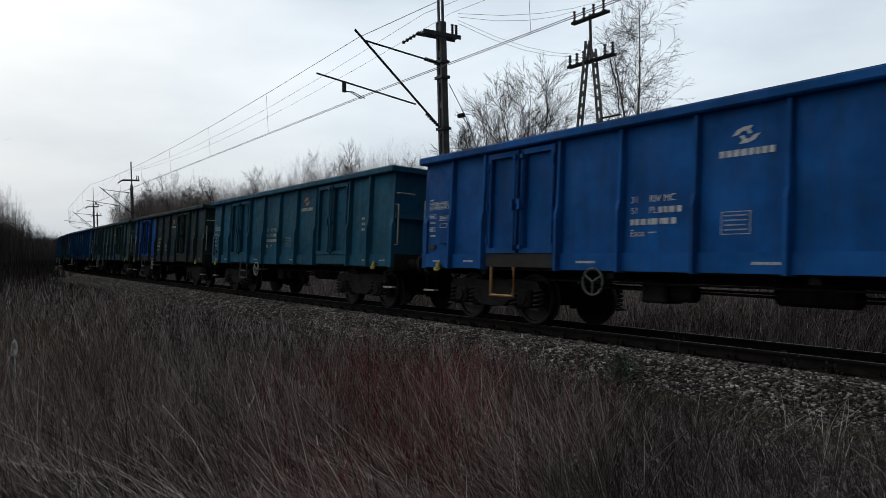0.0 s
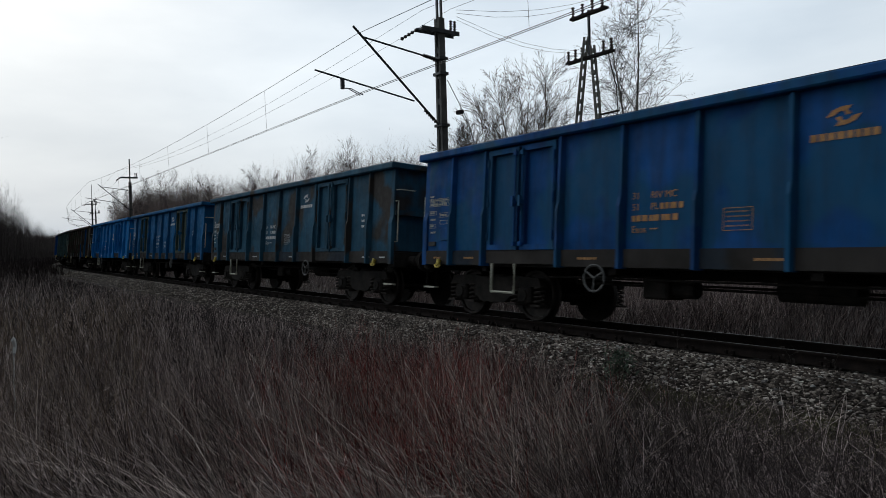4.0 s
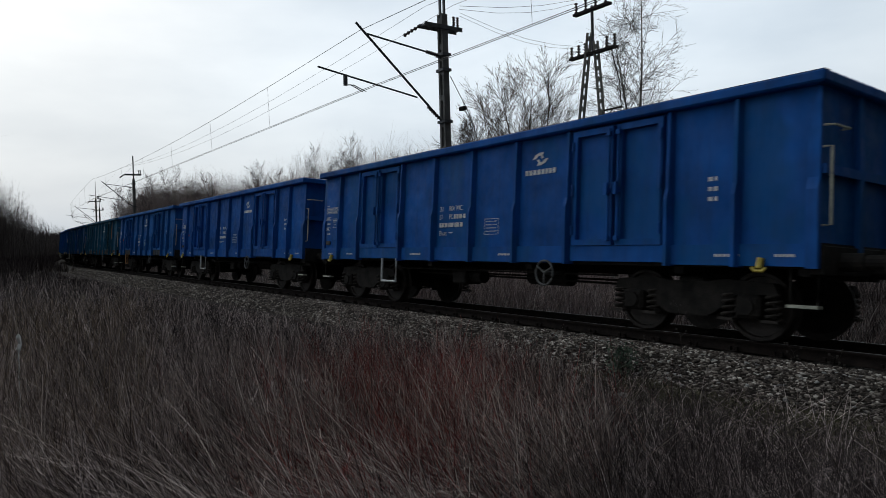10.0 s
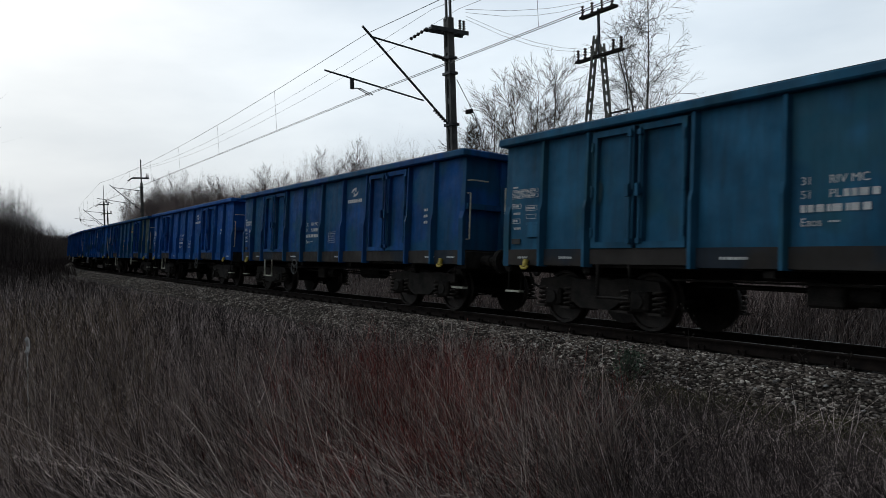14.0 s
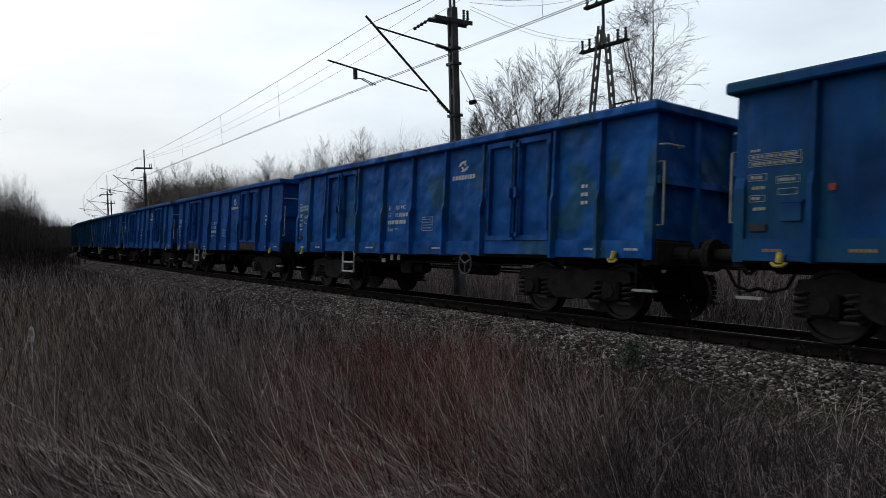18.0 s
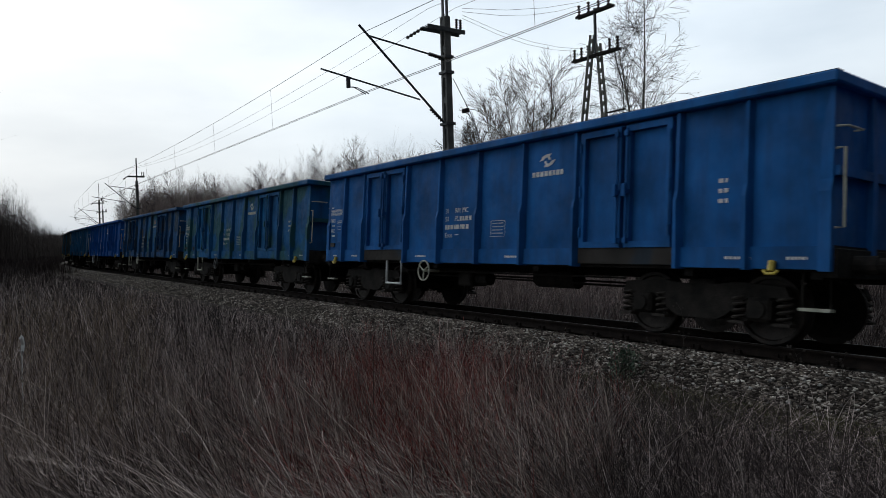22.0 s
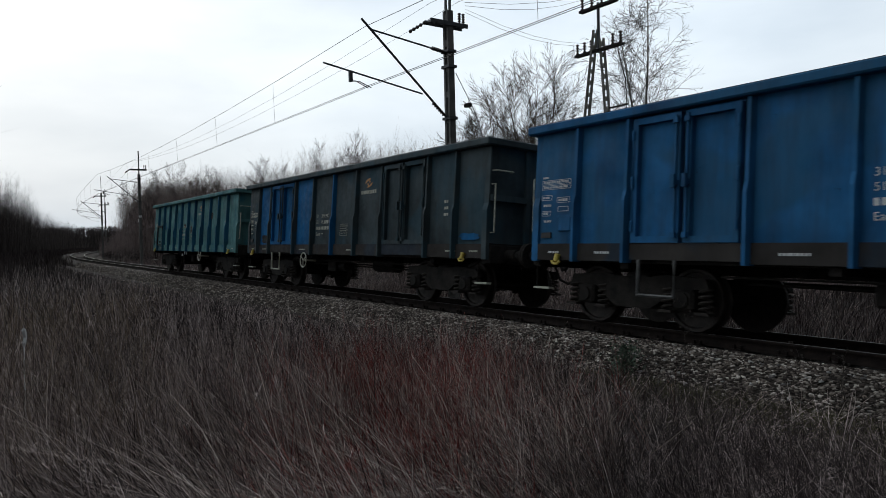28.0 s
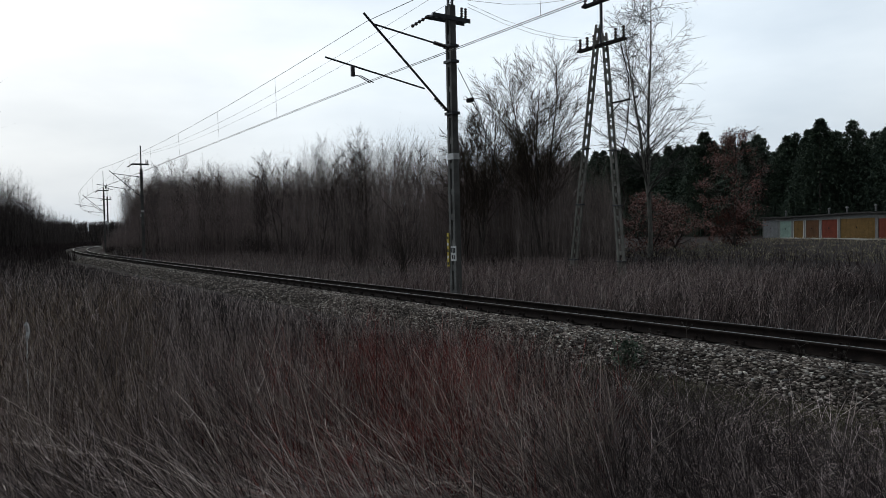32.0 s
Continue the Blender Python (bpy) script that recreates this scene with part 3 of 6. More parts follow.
    part("brake_valve", bm, BLACK_STEEL, w)
    for s in (-1, 1):
        bm = bmesh.new()
        cx, cz, y = -1.72 * -s if s > 0 else -1.72, 0.80, s * 1.43
        ring = [(cx + 0.2 * math.cos(a), y, cz + 0.2 * math.sin(a)) for a in np.linspace(0, math.tau, 25)]
        tube(bm, ring, 0.018, 6, caps=False)
        for a in (0.5, 0.5 + math.tau / 3, 0.5 + 2 * math.tau / 3):
            tube(bm, [(cx, y, cz), (cx + 0.2 * math.cos(a), y, cz + 0.2 * math.sin(a))], 0.016, 6)
        tube(bm, [(cx, y - s * 0.02, cz), (cx, s * 1.05, cz)], 0.03, 8)
        part("brake_handwheel", bm, GREY_PAINT, w, "grey spoked brake handwheel")
        bm = bmesh.new()
        fx, y = -3.85 * -s if s > 0 else -3.85, s * 1.40
        tube(bm, [(fx - 0.30, y, 1.0), (fx - 0.30, y, 0.50), (fx + 0.30, y, 0.50), (fx + 0.30, y, 1.0)], 0.032, 6)
        if doors:
            part("foot_step", bm, MARK, w, "painted bent-bar foot step")
        for hx in (-5.75, 5.75):
            bm = bmesh.new()
            tube(bm, [(hx, s * 1.43, 1.06), (hx, s * 1.47, 0.94)], [0.045, 0.04], 8)
            tube(bm, [(hx - 0.09, s * 1.47, 0.95), (hx - 0.05, s * 1.48, 0.91), (hx + 0.05, s * 1.48, 0.91), (hx + 0.09, s * 1.47, 0.95)], 0.02, 6)
            part("rope_hook", bm, YELLOW_PAINT, w, "yellow rope hook")
    # markings on the near side
    rnd = random.Random(5)
    y = -1.376
    sets = {"data_panel": [], "number_panel": [], "brand_strip": [], "load_table": [], "sill_mark": []}

    def outlined(x0, x1, z0, z1, t=0.007):
        return [(x0, x1, z1 - t, z1), (x0, x1, z0, z0 + t), (x0, x0 + t, z0 + t, z1 - t), (x1 - t, x1, z0 + t, z1 - t)]
    d = sets["data_panel"]
    d += row_of_marks(rnd, -6.20, -6.06, 2.31, 0.03)
    for k in range(2):
        d += outlined(-6.22, -5.56, 2.21 - 0.085 * k, 2.28 - 0.085 * k) + row_of_marks(rnd, -6.18, -5.6, 2.228 - 0.085 * k, 0.035, 0.6)
    for k, (x0, x1) in enumerate(((-6.22, -5.98), (-6.20, -5.96), (-6.20, -6.0), (-6.18, -5.95))):
        z0 = 1.95 - 0.13 * k
        d += (outlined(x0, x1, z0, z0 + 0.085) if k % 2 == 0 else []) + row_of_marks(rnd, x0 + 0.03, x1 - 0.03, z0 + 0.025, 0.038)
    d += outlined(-5.86, -5.58, 1.90, 1.99) + row_of_marks(rnd, -5.83, -5.62, 1.925, 0.04) + outlined(-5.84, -5.60, 1.76, 1.84)
    sets["number_panel"] += row_of_marks(rnd, -0.60, -0.20, 1.79, 0.085) + row_of_marks(rnd, -1.08, -0.28, 1.63, 0.085) + row_of_marks(rnd, -0.76, -0.62, 1.51, 0.02)
    for k in range(3):
        sets["number_panel"] += row_of_marks(rnd, 4.98, 5.14, 2.06 - 0.13 * k, 0.055)
    t = sets["load_table"]
    t += outlined(0.36, 0.76, 1.46, 1.75, 0.008)
    for k in range(4):
        t += row_of_marks(rnd, 0.40, 0.72, 1.69 - 0.06 * k, 0.018, 0.55)
    for x in (-6.0, -5.0, -2.1, 0.8, 3.0, 5.1, 5.9):
        sets["sill_mark"] += row_of_marks(rnd, x, x + rnd.uniform(0.2, 0.5), 1.08, 0.035)
    x = 0.32
    for wd in (0.09, 0.09, 0.09, 0.10, 0.08, 0.07, 0.09, 0.08):
        sets["brand_strip"] += [(x, x + wd * 0.82, 2.44, 2.525)]
        x += wd + 0.008
    for name, rects in sets.items():
        tagged(part(name, marking(rects, y if name != "sill_mark" else -1.399), MARK, w), kind="stuff")
    # the two-part emblem over the strip
    bm = bmesh.new()
    for turn in (0, math.pi):
        pts = [(-0.19, -0.015), (-0.12, 0.055), (-0.02, 0.085), (0.09, 0.085), (0.045, 0.045), (0.085, 0.0), (0.03, -0.01), (0.005, 0.035), (-0.05, 0.035), (-0.10, 0.0)]
        c, sn = math.cos(turn), math.sin(turn)
        pts = [(0.68 + (px * c - (pz + 0.012) * sn), 2.70 + 1.1 * (px * sn + (pz + 0.012) * c)) for px, pz in pts]
        prism(bm, pts, y, y + 0.002, "y")
    part("emblem", bm, MARK, w, "two-part swirl emblem")
    bm = bmesh.new()
    for text, tx, tz, size in (("31", -1.08, 1.95, 0.135), ("RIV MC", -0.76, 1.95, 0.135), ("51", -1.08, 1.79, 0.135), ("PL", -0.76, 1.79, 0.135), ("Eaos", -1.08, 1.47, 0.135)):
        me = lettering(text, size)
        first = len(bm.verts)
        bm.from_mesh(me)
        bm.verts.ensure_lookup_table()
        for v in bm.verts[first:]:
            v.co += Vector((tx, y, tz))
    tagged(part("lettering", bm, MARK, w), kind="stuff")
    # dark tablet with its rim, in the first bay
    bm = boxed(-5.80, -5.54, -1.392, -1.35, 1.44, 1.68, bev=0.008)
    box(bm, -5.82, -5.52, -1.398, -1.36, 1.665, 1.70)
    part("card_holder", bm, COAT, w)
    bm = bmesh.new()
    box(bm, -6.20, -5.98, -1.384, -1.35, 1.33, 1.42)
    part("label_holder", bm, BLACK_PAINT, w)
    return w, turning


# coats: base tone, patch tone, patch amount, rust, grime
COATS = {
    "bright": paint("bright_blue_coat", (0.005, 0.076, 0.245), rust=0.02, dirt=0.3),
    "sky": paint("fresh_blue_coat", (0.002, 0.124, 0.33), rust=0.02, dirt=0.2),
    "deep": paint("deep_blue_coat", (0.005, 0.067, 0.250), (0.006, 0.074, 0.235), 0.4, 0.03, 0.3),
    "battered": paint("battered_blue_coat", (0.006, 0.080, 0.285), (0.022, 0.092, 0.180), 0.25, 0.06, 0.25, dents=0.22),
    "scraped": paint("scraped_blue_coat", (0.012, 0.088, 0.200), (0.018, 0.090, 0.180), 0.4, 0.20, 0.4, (0.020, 0.020, 0.022)),
    "rust": paint("red_brown_rust", (0.040, 0.022, 0.017), (0.040, 0.042, 0.038), 0.5, 0.3, 0.5, (0.020, 0.014, 0.012)),
    "royal": paint("royal_blue_coat", (0.004, 0.066, 0.250), rust=0.02, dirt=0.25),
    "worn": paint("worn_blue_coat", (0.005, 0.058, 0.185), (0.010, 0.074, 0.160), 0.5, 0.12, 0.45),
    "teal": paint("faded_teal_coat", (0.020, 0.080, 0.102), (0.024, 0.092, 0.112), 0.4, 0.08, 0.4),
    "petrol": paint("petrol_blue_coat", (0.020, 0.075, 0.120), (0.045, 0.040, 0.036), 0.3, 0.2, 0.5),
    "olive": paint("petrol_green_coat", (0.036, 0.064, 0.062), (0.012, 0.056, 0.12), 0.10, 0.16, 0.5),
    "brown": paint("rusted_brown_coat", (0.050, 0.036, 0.029), (0.044, 0.050, 0.036), 0.4, 0.35, 0.4),
    "scabby": paint("scabby_grey_green_coat", (0.050, 0.100, 0.102), (0.062, 0.112, 0.108), 0.4, 0.66, 0.45, (0.052, 0.030, 0.022)),
    "soot": paint("sooty_green_coat", (0.022, 0.036, 0.036), (0.018, 0.046, 0.058), 0.35, 0.15, 0.5),
    "mixed": paint("patched_blue_green_coat", (0.008, 0.076, 0.19), (0.020, 0.080, 0.098), 0.42, 0.08, 0.4),
    "mint": paint("sea_green_coat", (0.066, 0.160, 0.160), (0.022, 0.110, 0.150), 0.08, 0.10, 0.35),
    "grime": paint("brown_grime_coat", (0.030, 0.026, 0.023), (0.020, 0.028, 0.038), 0.3, 0.2, 0.4),
    "steel": paint("steel_blue_coat", (0.016, 0.090, 0.160), (0.022, 0.094, 0.140), 0.3, 0.12, 0.4),
    "moss": paint("grey_green_coat", (0.058, 0.082, 0.070), (0.045, 0.085, 0.088), 0.3, 0.12, 0.4),
    "pale": paint("faded_blue_coat", (0.008, 0.082, 0.245), rust=0.02, dirt=0.3),
    "slate": paint("slate_grey_coat", (0.036, 0.050, 0.054), (0.028, 0.055, 0.068), 0.35, 0.12, 0.4),
    "grubby": paint("grubby_blue_coat", (0.009, 0.060, 0.155), (0.026, 0.048, 0.075), 0.3, 0.14, 0.5),
    "azure": paint("azure_coat", (0.004, 0.082, 0.20), rust=0.04, dirt=0.35),
    "sea": paint("blue_teal_coat", (0.010, 0.080, 0.130), (0.016, 0.086, 0.125), 0.4, 0.08, 0.4),
    "orange": paint("rust_streaked_coat", (0.026, 0.066, 0.085), (0.12, 0.058, 0.026), 0.42, 0.35, 0.4),
}
W, O, P = WHITE_PAINT, ORANGE_PAINT, PALE_PAINT
# coat, marking, spots in another coat {part of the near side: coat}, words
TRAIN = (
    ("bright", W, {}, "bright blue open freight wagon with white markings"),
    ("sea", P, {}, "faded teal open freight wagon with pale markings"),
    ("soot", P, {"bay0": "royal", "bay1": "royal", "leaf0": "royal", "leaf1": "royal", "bay2": "royal"}, "dark petrol open freight wagon with one end repainted blue"),
    ("olive", P, {}, "petrol-green open freight wagon with faded yellow markings"),
    ("worn", O, {}, "worn blue open freight wagon with orange markings"),
    ("petrol", W, {}, "dark petrol-blue grimy open freight wagon"),
    ("azure", W, {"leaf0": "moss", "leaf1": "moss", "leaf2": "moss", "leaf3": "moss"}, "blue open freight wagon with grey-green doors"),
    ("sky", W, {}, "freshly painted bright blue open freight wagon"),
    ("brown", GREY_PAINT, {"rib7": "worn", "rib8": "worn"}, "rusty brown open freight wagon with blue ribs"),
    ("scabby", P, {"leaf2": "worn", "leaf0": "sea"}, "grey-green open freight wagon with rust scabs and blue doors"),
    ("deep", W, {}, "deep blue open freight wagon with white markings"),
    ("royal", W, {}, "royal blue open freight wagon with white markings"),
    ("bright", W, {}, "blue open freight wagon with a yellow foot step"),
    ("steel", W, {"leaf3": "orange", "bay6": "orange"}, "steel-blue open freight wagon with orange rust round a door"),
    ("worn", W, {}, "worn dark blue open freight wagon"),
    ("deep", W, {}, "deep blue open freight wagon with a long step"),
    ("worn", O, {"bay7": "olive", "bay6": "olive", "bay5": "sea", "leaf0": "royal", "leaf1": "royal", "leaf2": "royal", "leaf3": "royal"}, "blue open freight wagon with orange markings and a grey-green end"),
    ("battered", W, {}, "dented deep blue open freight wagon"),
    ("royal", W, {}, "blue open freight wagon with yellow hooks"),
    ("battered", W, {}, "battered blue open freight wagon with white markings"),
    ("pale", W, {}, "smooth faded blue open freight wagon with pale markings"),
    ("mixed", P, {"leaf0": "azure", "leaf2": "azure"}, "blue open freight wagon patched with green"),
    ("grubby", P, {"bay4": "mixed", "bay5": "mixed"}, "grubby dark blue open freight wagon with orange emblem"),
    ("royal", W, {}, "clean blue open freight wagon with pale grab rails"),
    ("scraped", W, {}, "blue open freight wagon with scraped spots"),
    ("slate", P, {"leaf0": "azure", "leaf1": "azure", "bay2": "azure", "bay1": "azure", "rib5": "azure"}, "slate-grey open freight wagon with blue doors"),
    ("mint", P, {"hatch_frame": "grime", "hatch": "mint", "rib0": "mint", "rib12": "mint"}, "faded sea-green open freight wagon without double doors, last of the train"),
)
PITCH = 14.04
# wagons whose emblem sits one bay on, whose step sits further in, and with a warning triangle
EMBLEM_EARLY, STEP_IN = (0, 12), (1, 7, 9, 10, 11, 16, 17, 18, 20)
LADDER_STEP, PALE_HANDWHEEL, SILL_TAGS = (1, 2, 7, 9, 17, 18), (1, 2, 16, 18, 20, 22, 25, 26), (17, 19, 26)
TRIANGLE = (10, 11, 16, 23)
ORANGE_EMBLEM = (1, 2, 3, 9, 16, 22, 25, 26)
DARK_THRESHOLD, GRIMY_SILL = (0, 7, 12, 15, 16, 18, 20), (2, 4, 5, 6, 8, 9, 13, 14, 24, 25)
MIDDLE_HANDWHEEL = (5, 6, 8, 9, 10, 11, 12, 13, 15, 16, 17, 19, 24, 26)
STEP_PAINT = {0: ORANGE_PAINT, 1: GREY_PAINT, 2: GREY_PAINT, 9: GREY_PAINT, 13: BLACK_STEEL, 19: BLACK_STEEL, 24: GREY_PAINT, 10: WHITE_PAINT, 11: WHITE_PAINT, 12: ORANGE_PAINT, 17: WHITE_PAINT, 18: WHITE_PAINT, 20: WHITE_PAINT, 23: WHITE_PAINT}
BLOTCHES = {
    2: (("rust", 0.15, 0.4, 2.45, 2.85), ("rust", 0.25, 0.8, 2.0, 2.35), ("rust", 0.1, 0.3, 1.85, 2.1)),
    3: (("worn", -1.15, -0.1, 1.28, 1.42), ("petrol", 0.12, 0.5, 1.38, 1.92), ("steel", 1.6, 2.1, 1.3, 1.75)),
    8: (("azure", 0.95, 1.2, 1.3, 1.62), ("azure", 4.5, 5.2, 1.3, 1.56), ("azure", 5.75, 6.1, 1.42, 1.9)),
    9: (("rust", -2.4, -1.95, 1.5, 2.7), ("rust", -1.9, -1.5, 1.6, 2.2), ("rust", -1.15, -0.8, 2.3, 2.75), ("rust", -0.75, -0.5, 1.7, 2.3), ("rust", 0.1, 0.5, 1.9, 2.9), ("rust", 0.45, 0.75, 2.3, 2.7), ("rust", 1.35, 1.75, 2.3, 2.75), ("rust", 1.45, 1.7, 1.8, 2.3)),
    13: (("orange", -4.30, -4.12, 1.9, 2.3),),
    21: (("grime", -5.2, -4.6, 1.26, 1.45),),
    22: (("grime", -5.1, -4.6, 1.26, 1.5), ("rust", -1.15, -0.85, 1.9, 2.5)),
    25: (("azure", 5.5, 6.2, 1.3, 1.45), ("grime", -5.2, -4.6, 1.26, 1.55)),
    26: (("steel", -4.05, -3.82, 1.9, 2.28), ("rust", -0.75, -0.45, 1.95, 2.15), ("rust", 0.3, 0.55, 1.7, 2.05), ("rust", 3.2, 3.5, 2.2, 2.5)),
}
# seconds and how far wagon 0's rear end has come along the line
RUN = ((0, -11.9), (1.5, 9.35), (3, 30.4), (6, 71.52), (7, 84.8), (8, 97.85), (9, 111.05), (10.5, 129.9), (11, 136.27), (12, 148.79), (12.5, 154.92), (13, 160.93), (17, 208.1), (18, 219.5), (19, 231.15), (21, 253.2), (23, 275.02), (24, 285.6), (25.5, 301.9), (28, 328.2), (29, 338.3), (30, 348.3), (31, 358.5), (32, 368.7))


def smooth_run():
    """The run as a smooth curve: a cubic through all of it, plus what is left over."""
    t, s = np.array(RUN).T
    c = np.polyfit(t, s, 3)
    rest = s - np.polyval(c, t)
    return lambda q: float(np.polyval(c, q) + np.interp(q, t, rest))


def blotch(rnd, x0, x1, z0, z1, y):
    """A flat patch with a ragged outline."""
    bm = bmesh.new()
    n = 26
    cx, cz = (x0 + x1) / 2, (z0 + z1) / 2
    pts = []
    for k in range(n):
        a = k * math.tau / n
        c, d = math.cos(a), math.sin(a)
        f = rnd.uniform(0.72, 1.0) / max(abs(c), abs(d)) ** 0.6
        pts.append((cx + f * c * (x1 - x0) / 2, cz + f * d * (z1 - z0) / 2))
    prism(bm, pts, y, y + 0.002, "y")
    return bm


def build_train():
    rnd = random.Random(31)
    made = []
    a, turn_a = build_wagon(RIBS, DOORS, TRAIN[0][3])
    b, turn_b = build_wagon(PLAIN_RIBS, (), TRAIN[-1][3])
    for k, (coat, mark, spots, words) in enumerate(TRAIN):
        src = b if k == len(TRAIN) - 1 else a
        w = src if k in (0, len(TRAIN) - 1) else copy_thing(a, pose(0, 0, 0))
        w["label"] = words
        made.append(w)
    for k, (w, (coat, mark, spots, words)) in enumerate(zip(made, TRAIN)):
        bays = leaves = ribs = 0
        moved = False
        for o in w.children_recursive:
            if not o.material_slots:
                continue
            if o.name.startswith("brake_handwheel") and k in MIDDLE_HANDWHEEL and o.location.x == 0 and not moved:
                o.location.x, moved = 3.75, True
            if k not in EMBLEM_EARLY and o.name.split(".")[0] in ("emblem", "brand_strip"):
                o.location.x = 1.12
                o.location.z = -0.4 if k == 7 else 0.0
            if k in STEP_IN and o.name.split(".")[0] == "foot_step":
                o.location.x = 0.9
            sl, use = o.material_slots[0], None
            base = o.name.split(".")[0]
            if sl.material == COAT:
                use = COATS[coat]
                spot = None
                if base == "side_panel":
                    spot, bays = "bay%d" % bays, bays + 1
                elif base == "rib":
                    spot, ribs = "rib%d" % ribs, ribs + 1
                elif base == "door_leaf":
                    spot, leaves = "leaf%d" % leaves, leaves + 1
                elif base in ("hatch", "hatch_frame"):
                    spot = base
                if (base == "door_sill" and k in DARK_THRESHOLD) or (base in ("door_sill", "sill_plate") and k in GRIMY_SILL):
                    use = COATS["grime"]
                if base == "rib" and k == 26:
                    use = COATS["steel"]
                if spot in spots:
                    use = COATS[spots[spot]]
            elif base == "brake_handwheel" and k in PALE_HANDWHEEL:
                use = PALE_PAINT
            elif sl.material == MARK:
                use = STEP_PAINT.get(k, PALE_PAINT) if base == "foot_step" else ORANGE_PAINT if base == "emblem" and k in ORANGE_EMBLEM else PALE_PAINT if base == "data_panel" and mark == ORANGE_PAINT else mark
            if use:
                sl.link, sl.material = "OBJECT", use
        for tone, x0, x1, z0, z1 in BLOTCHES.get(k, ()):
            part("paint_patch", blotch(rnd, x0, x1, z0, z1, -1.3735), COATS[tone], w, "rusted patch" if tone in ("rust", "orange") else "patch of another coat")
        if k in LADDER_STEP:
            fx = -3.85 + (0.9 if k in STEP_IN else 0)
            part("step_rung", tubed([(fx - 0.30, -1.40, 0.73), (fx + 0.30, -1.40, 0.73)], 0.026, 6), STEP_PAINT.get(k, PALE_PAINT), w)
        if k in SILL_TAGS:
            for tx, tw in ((-1.62, 0.17), (-1.22, 0.12), (-0.92, 0.12)):
                part("brake_tag", boxed(tx, tx + tw, -1.20, -1.18, 0.76 if tw > 0.15 else 0.82, 0.96), WHITE_PAINT, w, "small white brake tag")
        if k in TRIANGLE:
            bm = bmesh.new()
            prism(bm, [(-0.75, 1.95), (-0.53, 1.95), (-0.64, 2.14)], -6.43, -6.425, "x")
            part("warning_triangle", bm, YELLOW_PAINT, w, "small yellow warning triangle")
        if k in (11, 12, 16):
            part("red_mark", boxed(-5.24, -5.16, -1.384, -1.35, 1.78, 1.86), RED_PAINT, w, "small red paint mark")
    return made


WAGONS = build_train()


def spin_wheels(w, k, run):
    """The wheels roll without slip; they are keyed while the wagon is near enough for it to be seen."""
    first = min([f for f in range(961) if PITCH * k - run(f / FPS) < 75] or [960])
    last = max([f for f in range(961) if PITCH * k - run(f / FPS) > -2] or [0])
    seen = range(first, max(first, last) + 1)
    angles = [(f / FPS, math.degrees(run(f / FPS) / 0.46) % 360) for f in seen]
    for o in w.children:
        if o.name.split(".")[0] != "wheelset":
            continue
        x = o.location.x
        rows = [(t, pose(x, 0, 0.46, 0, a, 0)) for t, a in angles]
        if rows[0][0] > 0.04:
            rows = [(0.0, rows[0][1])] + rows
        if rows[-1][0] < 31.96:
            rows = rows + [(32.0, rows[-1][1])]
        walk(o, rows)


def motions():
    run = smooth_run()
    times = [0.5 * k for k in range(65)]
    for k, w in enumerate(WAGONS):
        rows = []
        for t in times:
            rear = -run(t) + PITCH * k
            a, b = line_pose(rear - 1.9), line_pose(rear - 10.9)
            p, q = a.translation, b.translation
            mid = (p + q) / 2
            yaw = math.degrees(math.atan2(q.y - p.y, q.x - p.x))
            pitch = math.degrees(math.atan2(q.z - p.z, math.hypot(q.x - p.x, q.y - p.y)))
            rows.append((t, pose(mid.x, mid.y, mid.z, 0, 0, yaw) @ pose(0, 0, 0, 0, -pitch) @ pose(0, 0, 0, -math.degrees(CANT))))
        walk(w, rows)
        spin_wheels(w, k, run)


# ---- overhead line masts ----
def insulator(bm, p, q, r=0.06, n=6):
    p, q = Vector(p), Vector(q)
    pts, rad = [], []
    for i in range(n):
        for f, k in ((0.1, 0.4), (0.35, 1.0), (0.65, 1.0), (0.9, 0.4)):
            pts.append(p.lerp(q, (i + f) / n))
            rad.append(r * k)
    tube(bm, pts, rad, 8)


